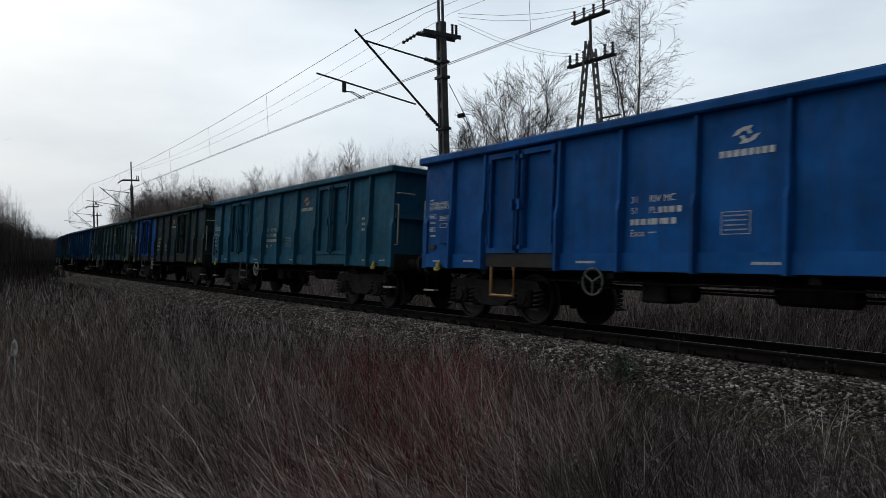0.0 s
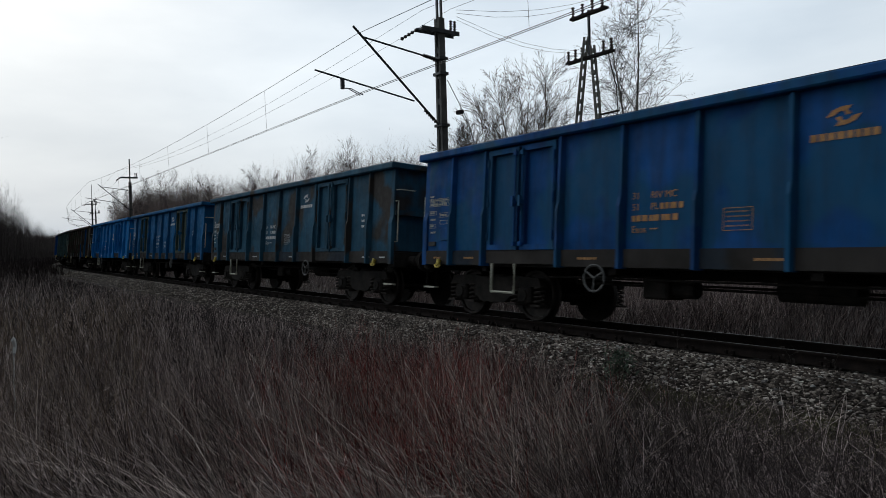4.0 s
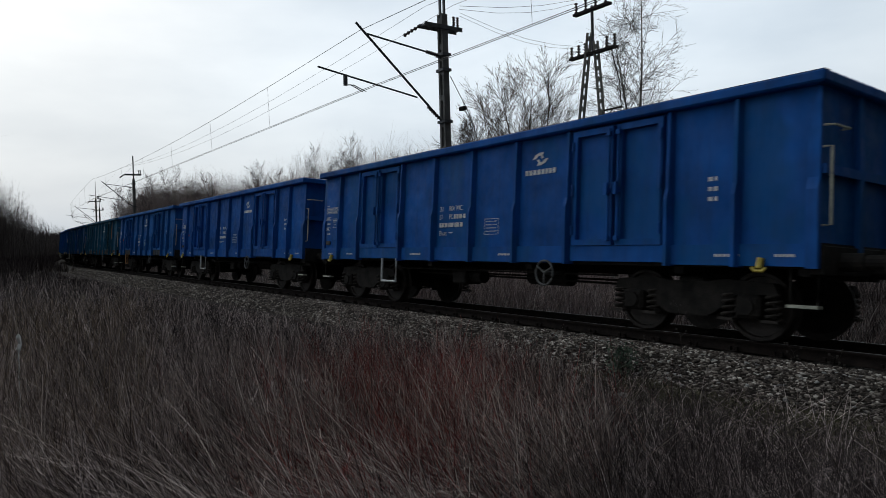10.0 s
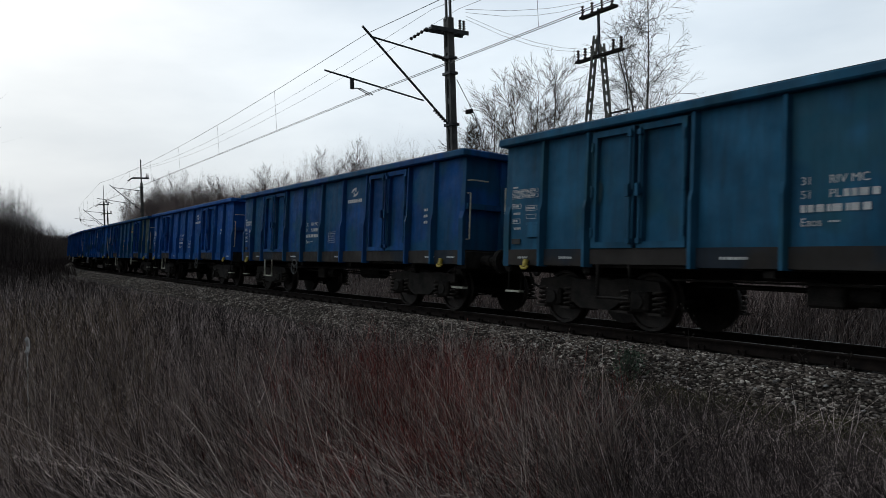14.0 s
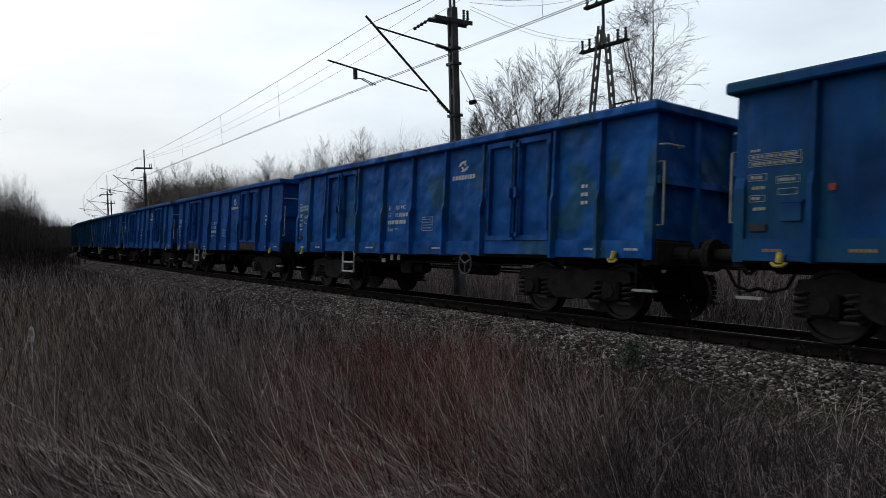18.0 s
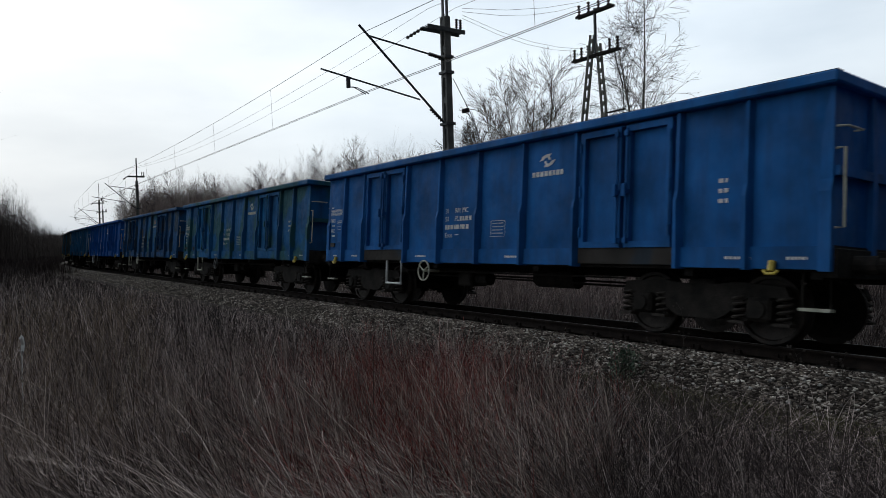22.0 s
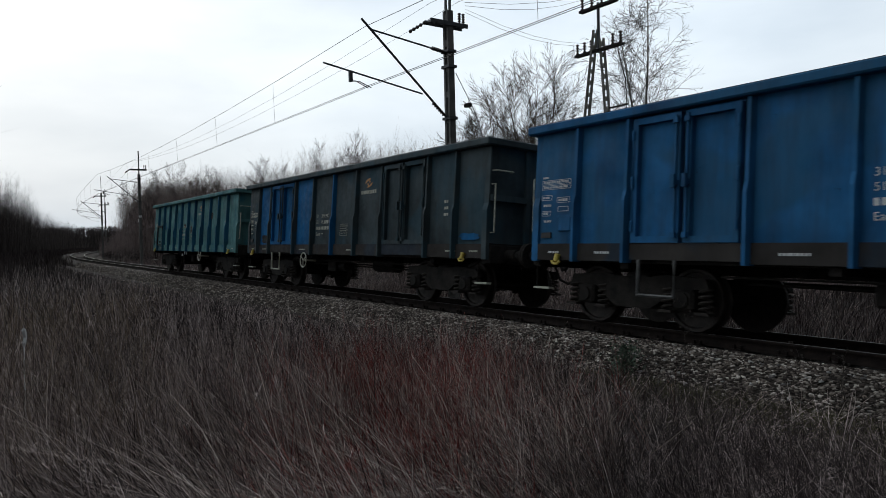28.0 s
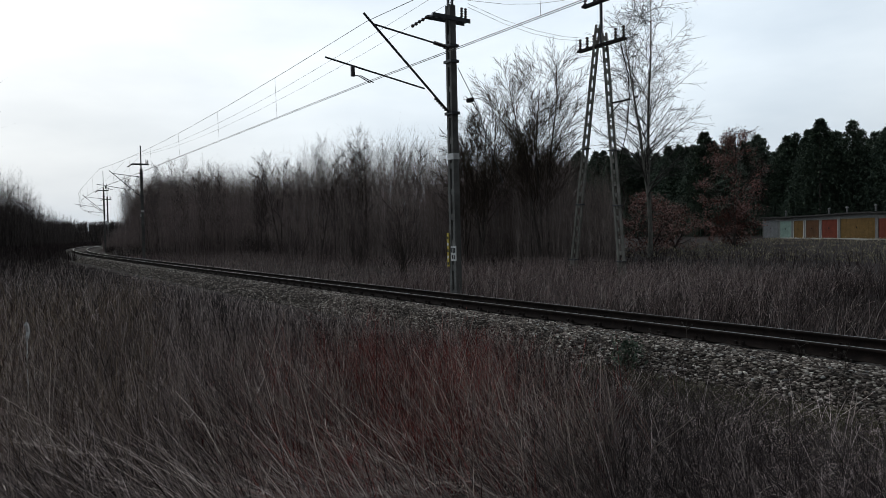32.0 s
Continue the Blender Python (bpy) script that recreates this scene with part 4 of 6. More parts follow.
def build_mast(u, off, reach, lean, label, plates=False, height=8.9, top=2.2):
    """A concrete mast on the far side with a tubular bracket that reaches back over the rails; local x along the line, -y to the rails."""
    x, y, z, h = line_at(u)
    base = Vector((x + off * math.sin(h), y + off * math.cos(h), z - 0.75))
    m = tagged(new("catenary_mast"), label, "catenary mast", "overhead line masts")
    m.matrix_basis = pose(*base, 0, 0, math.degrees(-h)) @ pose(0, 0, 0, lean)
    zr = 0.75

    def at(a, b):
        return (0, -0.12 - a * reach, zr + 5.0 + (b - 5.0) * reach)
    for s in (-1, 1):
        bm = bmesh.new()
        out = [(s * 0.05, 0), (s * 0.165, 0), (s * 0.125, height), (s * 0.05, height)]
        prism(bm, out, -0.10, 0.10, "y")
        part("mast_leg", bm, CONCRETE, m)
    for k in range(12):
        zz = 0.4 + k * (height - 0.6) / 11
        part("mast_web", boxed(-0.06, 0.06, -0.085, 0.085, zz - 0.09, zz + 0.09), CONCRETE, m)
    part("white_band", boxed(-0.155, 0.155, -0.106, 0.106, zr + 3.62, zr + 3.80), WHITE_PAINT, m, "white painted band")
    for s in (-0.1, 0.1):
        part("mast_top", boxed(s - 0.03, s + 0.03, -0.03, 0.03, height, height + top), GALVANISED, m)
    za = zr + 7.75
    bm = bmesh.new()
    for s in (-0.16, 0.14):
        box(bm, s - 0.02, s + 0.02, -0.72, 0.62, za - 0.06, za + 0.06)
    for k in range(6):
        yy = -0.66 + 0.24 * k
        box(bm, -0.14, 0.12, yy - 0.03, yy + 0.03, za - 0.03, za + 0.03)
    part("cross_arm", bm, GALVANISED, m, "riveted steel cross arm")
    for k, yy in enumerate((0.42, 0.56)):
        bm = bmesh.new()
        insulator(bm, (0, yy, za + 0.05), (0, yy, za + 0.42), 0.055, 5)
        part("post_insulator", bm, INSULATOR, m)
    bm = bmesh.new()
    insulator(bm, (-0.1, -0.72, za), (-0.6, -1.0, za - 0.22), 0.055, 5)
    part("strain_insulator", bm, INSULATOR, m)
    for zz in (4.98, 6.5, 6.95):
        part("clamp", boxed(-0.19, 0.19, -0.15, 0.15, zr + zz - 0.04, zr + zz + 0.04), GALVANISED, m)
    # bracket
    part("bracket_strut", tubed([at(0, 5.0), at(2.78, 7.48)], 0.034, 8), GALVANISED, m)
    part("bracket_stay", tubed([at(0, 6.92), at(2.45, 7.22)], 0.027, 8), GALVANISED, m)
    part("register_arm", tubed([at(0.85, 5.62), at(3.95, 6.14)], 0.025, 8), GALVANISED, m)
    bm = bmesh.new()
    a, b = at(3.15, 5.72), at(3.15, 6.02)
    box(bm, -0.03, 0.03, a[1] - 0.05, a[1] + 0.05, a[2], b[2])
    tube(bm, [at(3.15, 5.74), at(2.9, 5.76), at(2.52, 5.62)], 0.013, 6)
    tube(bm, [at(3.15, 5.74), at(3.0, 5.76), at(2.62, 5.60)], 0.013, 6)
    part("steady_arm", bm, GALVANISED, m)
    bm = bmesh.new()
    insulator(bm, at(0.08, 5.06), at(0.5, 5.40))
    part("strut_insulator", bm, INSULATOR, m, "dark ribbed insulator")
    bm = bmesh.new()
    insulator(bm, at(0.08, 6.93), at(0.5, 6.985))
    part("stay_insulator", bm, INSULATOR, m, "dark ribbed insulator")
    if plates:
        bm = bmesh.new()
        tube(bm, [(0.19, 0.1, zr + 6.3), (0.45, 0.5, zr + 5.3), (0.95, 1.1, zr + 2.9)], 0.012, 5)
        part("guy_wire", bm, GALVANISED, m)
        bm = bmesh.new()
        box(bm, 0.28, 0.55, 0.30, 0.42, zr + 5.28, zr + 5.40, bev=0.02)
        part("wire_weight", bm, BLACK_STEEL, m)
        board = part("distance_plate", boxed(-0.02, 0.24, -0.145, -0.125, zr + 0.62, zr + 1.06), WHITE_PAINT, m, "white plate with two lines of black figures")
        for rects in ([(0.0 + 0.072 * k, 0.055 + 0.072 * k, zr + 0.86, zr + 1.0) for k in range(3)], [(0.03 + 0.09 * k, 0.09 + 0.09 * k, zr + 0.67, zr + 0.79) for k in range(2)]):
            for r in rects:
                part("plate_bar", boxed(r[0], r[1], -0.149, -0.144, r[2], r[3]), BLACK_PAINT, board)
        strip = part("warning_strip", boxed(-0.23, -0.12, -0.14, -0.12, zr + 0.45, zr + 1.45), YELLOW_PAINT, m, "narrow yellow and white striped strip")
        for k in range(5):
            part("strip_mark", boxed(-0.21, -0.14, -0.144, -0.139, zr + 0.5 + 0.19 * k, zr + 0.58 + 0.19 * k), WHITE_PAINT if k % 2 else BLACK_PAINT, strip)
    else:
        part("white_plate", boxed(-0.14, 0.14, -0.145, -0.125, zr + 3.2, zr + 3.5), WHITE_PAINT, m)
    return m


WORDS = "tall concrete catenary mast with a tubular bracket over the rails"
build_mast(16.8, 2.85, 1.0, 0.35, "weathered concrete catenary mast with a figure plate and yellow strip", True)
build_mast(64.5, 3.3, 0.86, 0.5, WORDS, False, 8.1, 2.0)
build_mast(103.0, 3.0, 0.86, 0.4, WORDS)
build_mast(127.0, 3.0, 0.86, 0.4, WORDS)


# ---- overhead wires ----
def wire(name, pts, r, label, sides=4, parent=None):
    bm = bmesh.new()
    tube(bm, pts, r, sides)
    o = part(name, bm, WIRE, parent)
    return o if parent else tagged(o, label, "wire")


def over_line(u, up, aside=0.0):
    x, y, z, h = line_at(u)
    return (x + aside * math.sin(h), y + aside * math.cos(h), z + up)


SUPPORTS = (-31.0, 16.8, 64.5, 103.0, 127.0, 160.0)


def build_wires():
    line = tagged(new("overhead_line"), "twin contact wires hung from a sagging messenger wire by droppers", "overhead wires")
    con = {0.02: [], 0.10: []}
    mess = []
    for a, b in zip(SUPPORTS, SUPPORTS[1:]):
        for k in range(8):
            f = k / 8
            u = a + (b - a) * f
            sag = 4 * f * (1 - f)
            for side in con:
                con[side].append(over_line(u, 5.63 - 0.05 * sag, side))
            mess.append(over_line(u, 7.25 - 0.5 * sag, 0.0))
        for k in range(1, 7):
            f = k / 7
            sag = 4 * f * (1 - f)
            u = a + (b - a) * f
            wire("dropper", [over_line(u, 7.25 - 0.5 * sag, 0.0), over_line(u, 5.63 - 0.05 * sag, 0.05)], 0.005, "", 3, line)
    for side, pts in con.items():
        wire("contact_wire", pts, 0.008, "", 4, line)
    wire("messenger_wire", mess, 0.009, "", 4, line)
    for side, up in ((2.2, 8.3), (3.2, 8.5)):
        pts = []
        for a, b in zip(SUPPORTS, SUPPORTS[1:]):
            for k in range(8):
                f = k / 8
                pts.append(over_line(a + (b - a) * f, up - 3.2 * f * (1 - f), side))
        wire("feeder_wire", pts, 0.006, "thin sagging feeder wire beside the overhead line")


build_wires()


# ---- A-shaped power pole beyond the line ----
def build_a_pole():
    p = tagged(new("power_pole"), "A-shaped concrete power pole with slotted legs and two insulator bars", "power pole")
    c = Vector((-19.35, 21.2, -0.45))
    p.location = c
    apex = Vector((-19.32, 21.5, 9.75)) - c
    for foot, top in ((Vector((-20.66, 21.05, -0.5)), Vector((-19.46, 21.48, 9.8))), (Vector((-18.06, 21.15, -0.5)), Vector((-19.18, 21.52, 9.4)))):
        foot, top = foot - c, top - c
        way = (top - foot)
        side = Vector((0.8, 0.6, 0))
        bm = bmesh.new()
        n = 22
        for s in (-1, 1):
            pts0 = foot + side * s * 0.105
            pts1 = top + side * s * 0.075
            a = [pts0 + Vector((-0.02, -0.07, 0)), pts0 + Vector((0.05, -0.03, 0)), pts0 + Vector((0.02, 0.07, 0)), pts0 + Vector((-0.05, 0.03, 0))]
            b = [pts1 + Vector((-0.015, -0.06, 0)), pts1 + Vector((0.04, -0.025, 0)), pts1 + Vector((0.015, 0.06, 0)), pts1 + Vector((-0.04, 0.025, 0))]
            va, vb = [bm.verts.new(q) for q in a], [bm.verts.new(q) for q in b]
            for k in range(4):
                bm.faces.new((va[k], va[(k + 1) % 4], vb[(k + 1) % 4], vb[k]))
            bm.faces.new(va[::-1])
            bm.faces.new(vb)
        for k in range(n):
            q = foot + way * ((k + 0.5) / n)
            w = 0.07 - 0.015 * k / n
            box(bm, q.x - w, q.x + w, q.y - 0.06, q.y + 0.06, q.z - 0.08, q.z + 0.08)
        part("slotted_leg", bm, POLE_CONCRETE, p)
        bm = bmesh.new()
        for f in (0.08, 0.3, 0.52):
            q = foot + way * f
            box(bm, q.x - 0.17, q.x + 0.17, q.y - 0.13, q.y + 0.13, q.z - 0.025, q.z + 0.025)
        part("steel_band", bm, GALVANISED, p)
    part("top_post", tubed([apex + Vector((0, 0, -0.9)), apex + Vector((0, 0, 1.1))], 0.06, 8), GALVANISED, p)
    for z, half in ((8.94, 1.23), (10.70, 0.95)):
        bm = bmesh.new()
        zz = z - c.z
        box(bm, apex.x - half, apex.x + half, apex.y - 0.12, apex.y - 0.04, zz - 0.05, zz + 0.05)
        box(bm, apex.x - half, apex.x + half, apex.y + 0.02, apex.y + 0.10, zz - 0.05, zz + 0.05)
        bar = part("cross_bar", bm, BLACK_STEEL, p)
        for k in (-0.94, -0.62, -0.32, 0.6, 0.92) if z < 10 else (-0.9, -0.35, 0.2, 0.75):
            bm = bmesh.new()
            xx = apex.x + k * half
            insulator(bm, (xx, apex.y, zz + 0.05), (xx, apex.y, zz + 0.52), 0.075, 4)
            part("pin_insulator", bm, INSULATOR, bar)
    bm = bmesh.new()
    q = Vector((-18.62, 21.3, 6.5)) - c
    box(bm, q.x, q.x + 0.9, q.y - 0.03, q.y + 0.03, q.z - 0.03, q.z + 0.03)
    tube(bm, [q + Vector((0, 0, -0.35)), q + Vector((0.45, 0, 0))], 0.02, 6)
    part("side_bracket", bm, BLACK_STEEL, p)
    bm = bmesh.new()
    tube(bm, [q + Vector((0.85, 0, 0)), q + Vector((0.8, 0, 1.0)), q + Vector((0.45, 0, 2.2))], 0.018, 6)
    tube(bm, [q + Vector((0.85, 0, 0)), q + Vector((0.7, 0, -1.2)), q + Vector((0.3, 0, -2.4))], 0.018, 6)
    part("down_cable", bm, BLACK_STEEL, p)
    for k, (zz, xx) in enumerate(((9.4, -20.5), (9.4, -20.1), (11.2, -20.1), (11.2, -18.7))):
        a, b = Vector((xx, 21.5, zz)), Vector((-16.6, 12.7, 8.2 + 0.1 * k))
        pts = [a.lerp(b, f) - Vector((0, 0, 1.0 * f * (1 - f))) for f in (0, 0.25, 0.5, 0.75, 1)]
        wire("link_wire", pts, 0.006, "thin wire slung between power pole and mast")


build_a_pole()


# ---- trees ----
def grow(V, F, start, way, length, radius, depth, rnd, kids, spread, bend, up, taper, first, sides, limb=1.0, fine=0.011, thin=0.5):
    """Add a limb and its branches to the lists of corners and faces (all with four corners)."""
    level = len(kids) - depth
    p, d = np.array(start, float), np.array(way, float)
    d /= np.linalg.norm(d)
    seg = (7, 4, 2, 1)[min(3, level)]
    pts, dirs = [p.copy()], [d.copy()]
    for i in range(seg):
        d = d + bend * np.array([rnd.gauss(0, 1), rnd.gauss(0, 1), rnd.gauss(0, 0.6) + up])
        d /= np.linalg.norm(d)
        p = p + d * length / seg
        pts.append(p.copy())
        dirs.append(d.copy())
    base = len(V)
    n = (sides, 4, 3, 2)[min(3, level)]
    for i, (q, e) in enumerate(zip(pts, dirs)):
        r = radius * (1 - (1 - taper) * i / seg)
        a = np.cross(e, (rnd.gauss(0, 1), rnd.gauss(0, 1), 0.4) if n == 2 and i == 0 else (0.31, 0.17, 0.93) if abs(e[2]) < 0.9 else (1, 0, 0))
        a /= np.linalg.norm(a) + 1e-9
        b = np.cross(e, a)
        for k in range(n):
            w = k * math.tau / n
            V.append(q + r * (math.cos(w) * a + math.sin(w) * b))
    for i in range(seg):
        for k in range(n if n > 2 else 1):
            F.append((base + i * n + k, base + i * n + (k + 1) % n, base + (i + 1) * n + (k + 1) % n, base + (i + 1) * n + k))
    if depth <= 0:
        return
    many = kids[level]
    for c in range(many):
        f = first + (0.99 - first) * (c + rnd.random()) / many
        i = min(seg - 1, int(f * seg))
        q = pts[i] + (pts[i + 1] - pts[i]) * (f * seg - i)
        e = dirs[i + 1]
        side = np.array([rnd.gauss(0, 1), rnd.gauss(0, 1), rnd.gauss(0, 0.5)])
        side -= side.dot(e) * e
        side /= np.linalg.norm(side) + 1e-6
        w = e * math.cos(spread) + side * math.sin(spread) * rnd.uniform(0.7, 1.2)
        grow(V, F, q, w, limb * length * rnd.uniform(0.36, 0.6) * (1.15 - 0.55 * f), max(fine, radius * (1 - (1 - taper) * f) * thin), depth - 1, rnd, kids, spread * 0.92, bend * 1.15, up, taper, 0.12, sides, 1.0, fine, thin)


def bare_tree(label, seed, height, girth, bark, stems=1, kids=(16, 6, 4), spread=0.6, clear=0.25, name="bare_tree", category="tree", lean=0.3, up=0.3, limb=1.0, fine=0.011, twig=None, thin=0.5, bend=0.07):
    rnd = random.Random(seed)
    t = tagged(new(name), label, category)
    tv, tf, bv, bf = [], [], [], []
    for s in range(stems):
        tilt = 0.05 if stems == 1 else lean
        way = (rnd.gauss(0, tilt), rnd.gauss(0, tilt), 1)
        start = (rnd.uniform(-0.25, 0.25) * (stems > 1), rnd.uniform(-0.25, 0.25) * (stems > 1), -0.15)
        v, f = [], []
        grow(v, f, start, way, height * rnd.uniform(0.8, 1.0), girth * rnd.uniform(0.8, 1.1), len(kids), rnd, kids, spread, bend, up, 0.12, clear, 7, limb, fine, thin)
        nv, nf = 8 * 7, 7 * 7
        if name == "bare_willow":
            link_mesh("trunk", raw_mesh("trunk", v[:nv], f[:nf]), bark, t, smooth=True)
        o = len(tv)
        tv += v[:nv]
        tf += [tuple(i + o for i in q) for q in f[:nf]]
        o = len(bv) - nv
        bv += v[nv:]
        bf += [tuple(i + o for i in q) for q in f[nf:]]
    if name != "bare_willow":
        link_mesh("trunk", raw_mesh("trunk", tv, tf), bark, t, smooth=True)
    link_mesh("crown", raw_mesh("crown", bv, bf), twig or TWIG, t)
    return t


def leaf_cloud(rnd, centres, count, size, reach):
    """Small folded leaves scattered round the centres."""
    V, F = [], []
    for i in range(count):
        c = np.array(centres[rnd.randrange(len(centres))]) + np.array([rnd.gauss(0, reach), rnd.gauss(0, reach), rnd.gauss(0, reach * 0.8)])
        a = np.array([rnd.gauss(0, 1), rnd.gauss(0, 1), rnd.gauss(0, 1)])
        a /= np.linalg.norm(a)
        b = np.cross(a, (0.3, 0.5, 0.8))
        b /= np.linalg.norm(b)
        s = size * rnd.uniform(0.6, 1.3)
        o = len(V)
        V += [c - a * s, c + b * s * 0.45, c + a * s, c - b * s * 0.45]
        F.append((o, o + 1, o + 2, o + 3))
    return V, F


OAK_LEAF = islands("withered_oak_leaf", ((0.0, (0.05, 0.019, 0.014)), (0.5, (0.125, 0.045, 0.032)), (1.0, (0.24, 0.11, 0.078))), 0.75)
NEEDLES = islands("dark_pine_needles", ((0.0, (0.040, 0.056, 0.042)), (0.6, (0.082, 0.112, 0.082)), (1.0, (0.14, 0.175, 0.12))), 0.8)


def withered_oak(label, seed, height, wide, leaves):
    rnd = random.Random(seed)
    t = bare_tree(label, seed, height, 0.10, BARK, 3 if height < 6 else 2, (12, 6, 3), 0.8, 0.12, "withered_oak", "tree", 0.25)
    cen = []
    for i in range(90):
        f = rnd.random() ** 0.8
        r = wide * (0.25 + 0.75 * math.sin(math.pi * min(1, 0.18 + f * 0.8))) * rnd.random() ** 0.5
        a = rnd.uniform(0, math.tau)
        cen.append((r * math.cos(a), r * math.sin(a), height * (0.06 + 0.9 * f)))
    V, F = leaf_cloud(rnd, cen, leaves, 0.10, 0.26)
    tagged(link_mesh("withered_leaves", raw_mesh("withered_leaves", V, F), OAK_LEAF, t, "rust-brown withered leaves"), kind="stuff")
    return t


def pine(label, seed, height):
    rnd = random.Random(seed)
    t = tagged(new("pine_tree"), label, "tree")
    part("trunk", tubed([(0, 0, -0.3), (0.05, 0.02, height * 0.5), (0, 0, height * 0.97)], [0.2, 0.13, 0.03], 6), BARK, t)
    V, F = [], []
    for i in range(1000):
        f = rnd.random()
        z = height * (0.16 + 0.84 * f)
        r = 3.3 * min(1.0, 1.5 * (1.03 - f)) ** 0.75 * rnd.uniform(0.25, 1.0) + 0.1
        a = rnd.uniform(0, math.tau)
        c = np.array([r * math.cos(a), r * math.sin(a), z])
        for k in range(7):
            d = np.array([rnd.gauss(0, 1), rnd.gauss(0, 1), rnd.gauss(0.5, 0.7)])
            d /= np.linalg.norm(d)
            e = np.cross(d, (0.2, 0.4, 0.9))
            e /= np.linalg.norm(e)
            s = rnd.uniform(0.3, 0.62)
            o = len(V)
            V += [c - e * 0.10 * s, c + d * s * 0.6 - e * 0.17 * s, c + d * s, c + d * s * 0.6 + e * 0.17 * s]
            F.append((o, o + 1, o + 2, o + 3))
    tagged(link_mesh("needles", raw_mesh("needles", V, F), NEEDLES, t), kind="stuff")
    return t


def stand(kind, x, y, scale=1.0, turn=0.0, sink=0.1):
    return pose(x, y, float(ground_z(x, y)[0]) - sink, 0, 0, turn) @ Matrix.Scale(scale, 4)


class Planter:
    """Places copies of a few grown trees; the first of each kind is moved, the others are copied."""

    def __init__(self, kinds, seed):
        self.kinds, self.used, self.rnd = kinds, set(), random.Random(seed)

    def put(self, k, x, y, scale=1.0, turn=None):
        m = stand(None, x, y, scale, self.rnd.uniform(0, 360) if turn is None else turn)
        if k in self.used:
            return copy_thing(self.kinds[k], m)
        self.used.add(k)
        self.kinds[k].matrix_basis = m
        return self.kinds[k]


def off_line(u, off):
    x, y, z, h = line_at(u)
    return x + off * math.sin(h), y + off * math.cos(h)


def build_forest():
    kinds = [bare_tree("slim bare alder in a dense thicket", 20 + k, 9.3, 0.060, BARK, 1, (38, 8, 5), 0.62, 0.3, limb=0.33, up=0.1, fine=0.0075, thin=0.3, bend=0.03) for k in range(4)]
    kinds += [bare_tree("slim bare birch with pale bark", 40 + k, 9.6, 0.048, PALE_BARK, 1, (36, 8, 5), 0.55, 0.35, limb=0.30, up=0.1, fine=0.007, thin=0.3, bend=0.03) for k in range(2)]
    kinds += [bare_tree("bare shrub of many thin stems", 60 + k, 4.2, 0.026, BARK, 7, (9, 6), 0.55, 0.12, "bare_shrub", "shrub", fine=0.006) for k in range(3)]
    P = Planter(kinds, 11)
    rnd = P.rnd
    for i in range(262):
        u = 26 + 120 * rnd.random() ** 1.1 if i < 240 else rnd.uniform(110, 300)
        off = 12.0 - 6.0 * float(smooth(58, 85, u)) + rnd.random() ** 1.4 * 20 + (5 if u < 40 else 0)
        tall = 0.75 + 0.21 * float(smooth(32, 44, u)) + 0.08 * float(smooth(60, 110, u))
        x, y = off_line(u, off)
        if -x < 0.98 * y:
            continue
        P.put(rnd.choice((0, 1, 2, 3, 0, 1, 4, 5)), x, y, tall * rnd.uniform(0.9, 1.06))
    for i in range(120):
        u = rnd.uniform(18, 125)
        off = 10.0 + rnd.random() ** 1.6 * 14 + (6 if u < 35 else 0)
        x, y = off_line(u, off)
        if -x > 0.9 * y:
            P.put(rnd.choice((6, 7, 8)), x, y, rnd.uniform(0.5, 0.95))
    # the wood on the camera's side of the line, which closes the field; part is added unseen
    for i in range(105):
        u, off = rnd.uniform(84, 230), -(6 + rnd.random() ** 1.1 * 46)
        x, y = off_line(u, off)
        slope = -y / x
        # first case: trees added out of view to shade the line
        if slope < 0.005 and x < -62 or (x < -100 and slope < 0.11):
            P.put(rnd.choice((0, 1, 2, 3, 0, 6, 7)), x, y, rnd.uniform(0.85, 1.12) * (1.06 - 0.6 * float(smooth(0.035, 0.11, slope))))
    # tall willows beyond the mast
    W = Planter([bare_tree("large bare willow with a rounded fan of fine branches", 83, 12.2, 0.12, BARK, 3, (26, 11, 8), 0.62, 0.26, "bare_willow", "tree", 0.10, 0.35, 0.66, 0.0095, WILLOW_TWIG, 0.45, 0.055), bare_tree("bare willow with upright branches", 87, 9.9, 0.10, BARK, 3, (26, 11, 8), 0.6, 0.25, "bare_willow", "tree", 0.10, 0.35, 0.66, 0.0095, WILLOW_TWIG, 0.45, 0.055)], 3)
    for k, x, y, s in ((0, -27.6, 26.2, 1.0), (1, -31.6, 25.2, 0.98), (1, -29.7, 27.4, 0.92), (1, -33.6, 25.4, 0.82)):
        W.put(k, x, y, s)
    A = Planter([bare_tree("tall forked bare aspen with a pale grey trunk", 94, 18.0, 0.16, GREY_BARK, 2, (44, 9, 6), 0.9, 0.27, "bare_aspen", "tree", 0.012, 0.3, 0.54, 0.0115, ASPEN_TWIG, 0.38, 0.035)], 4)
    A.put(0, -27.3, 34.6, 1.0, 30)
    B = Planter([bare_tree("low bare bush with arching stems", 97, 3.4, 0.022, BARK, 9, (9, 6), 0.6, 0.15, "bare_bush", "shrub", 0.35, fine=0.005)], 5)
    for x, y, s in ((-25.6, 15.9, 1.0), (-33.0, 17.5, 0.85), (-44.0, 19.0, 0.9)):
        B.put(0, x, y, s)
    O = Planter([withered_oak("young oak that keeps its rust-brown withered leaves", 101, 9.6, 3.1, 5200), withered_oak("low oak bush with rust-brown withered leaves", 103, 4.4, 2.5, 3600)], 6)
    O.put(0, -32.3, 51.0, 1.0)
    O.put(1, -33.0, 41.6, 1.0)
    O.put(1, -34.0, 46.0, 0.8)
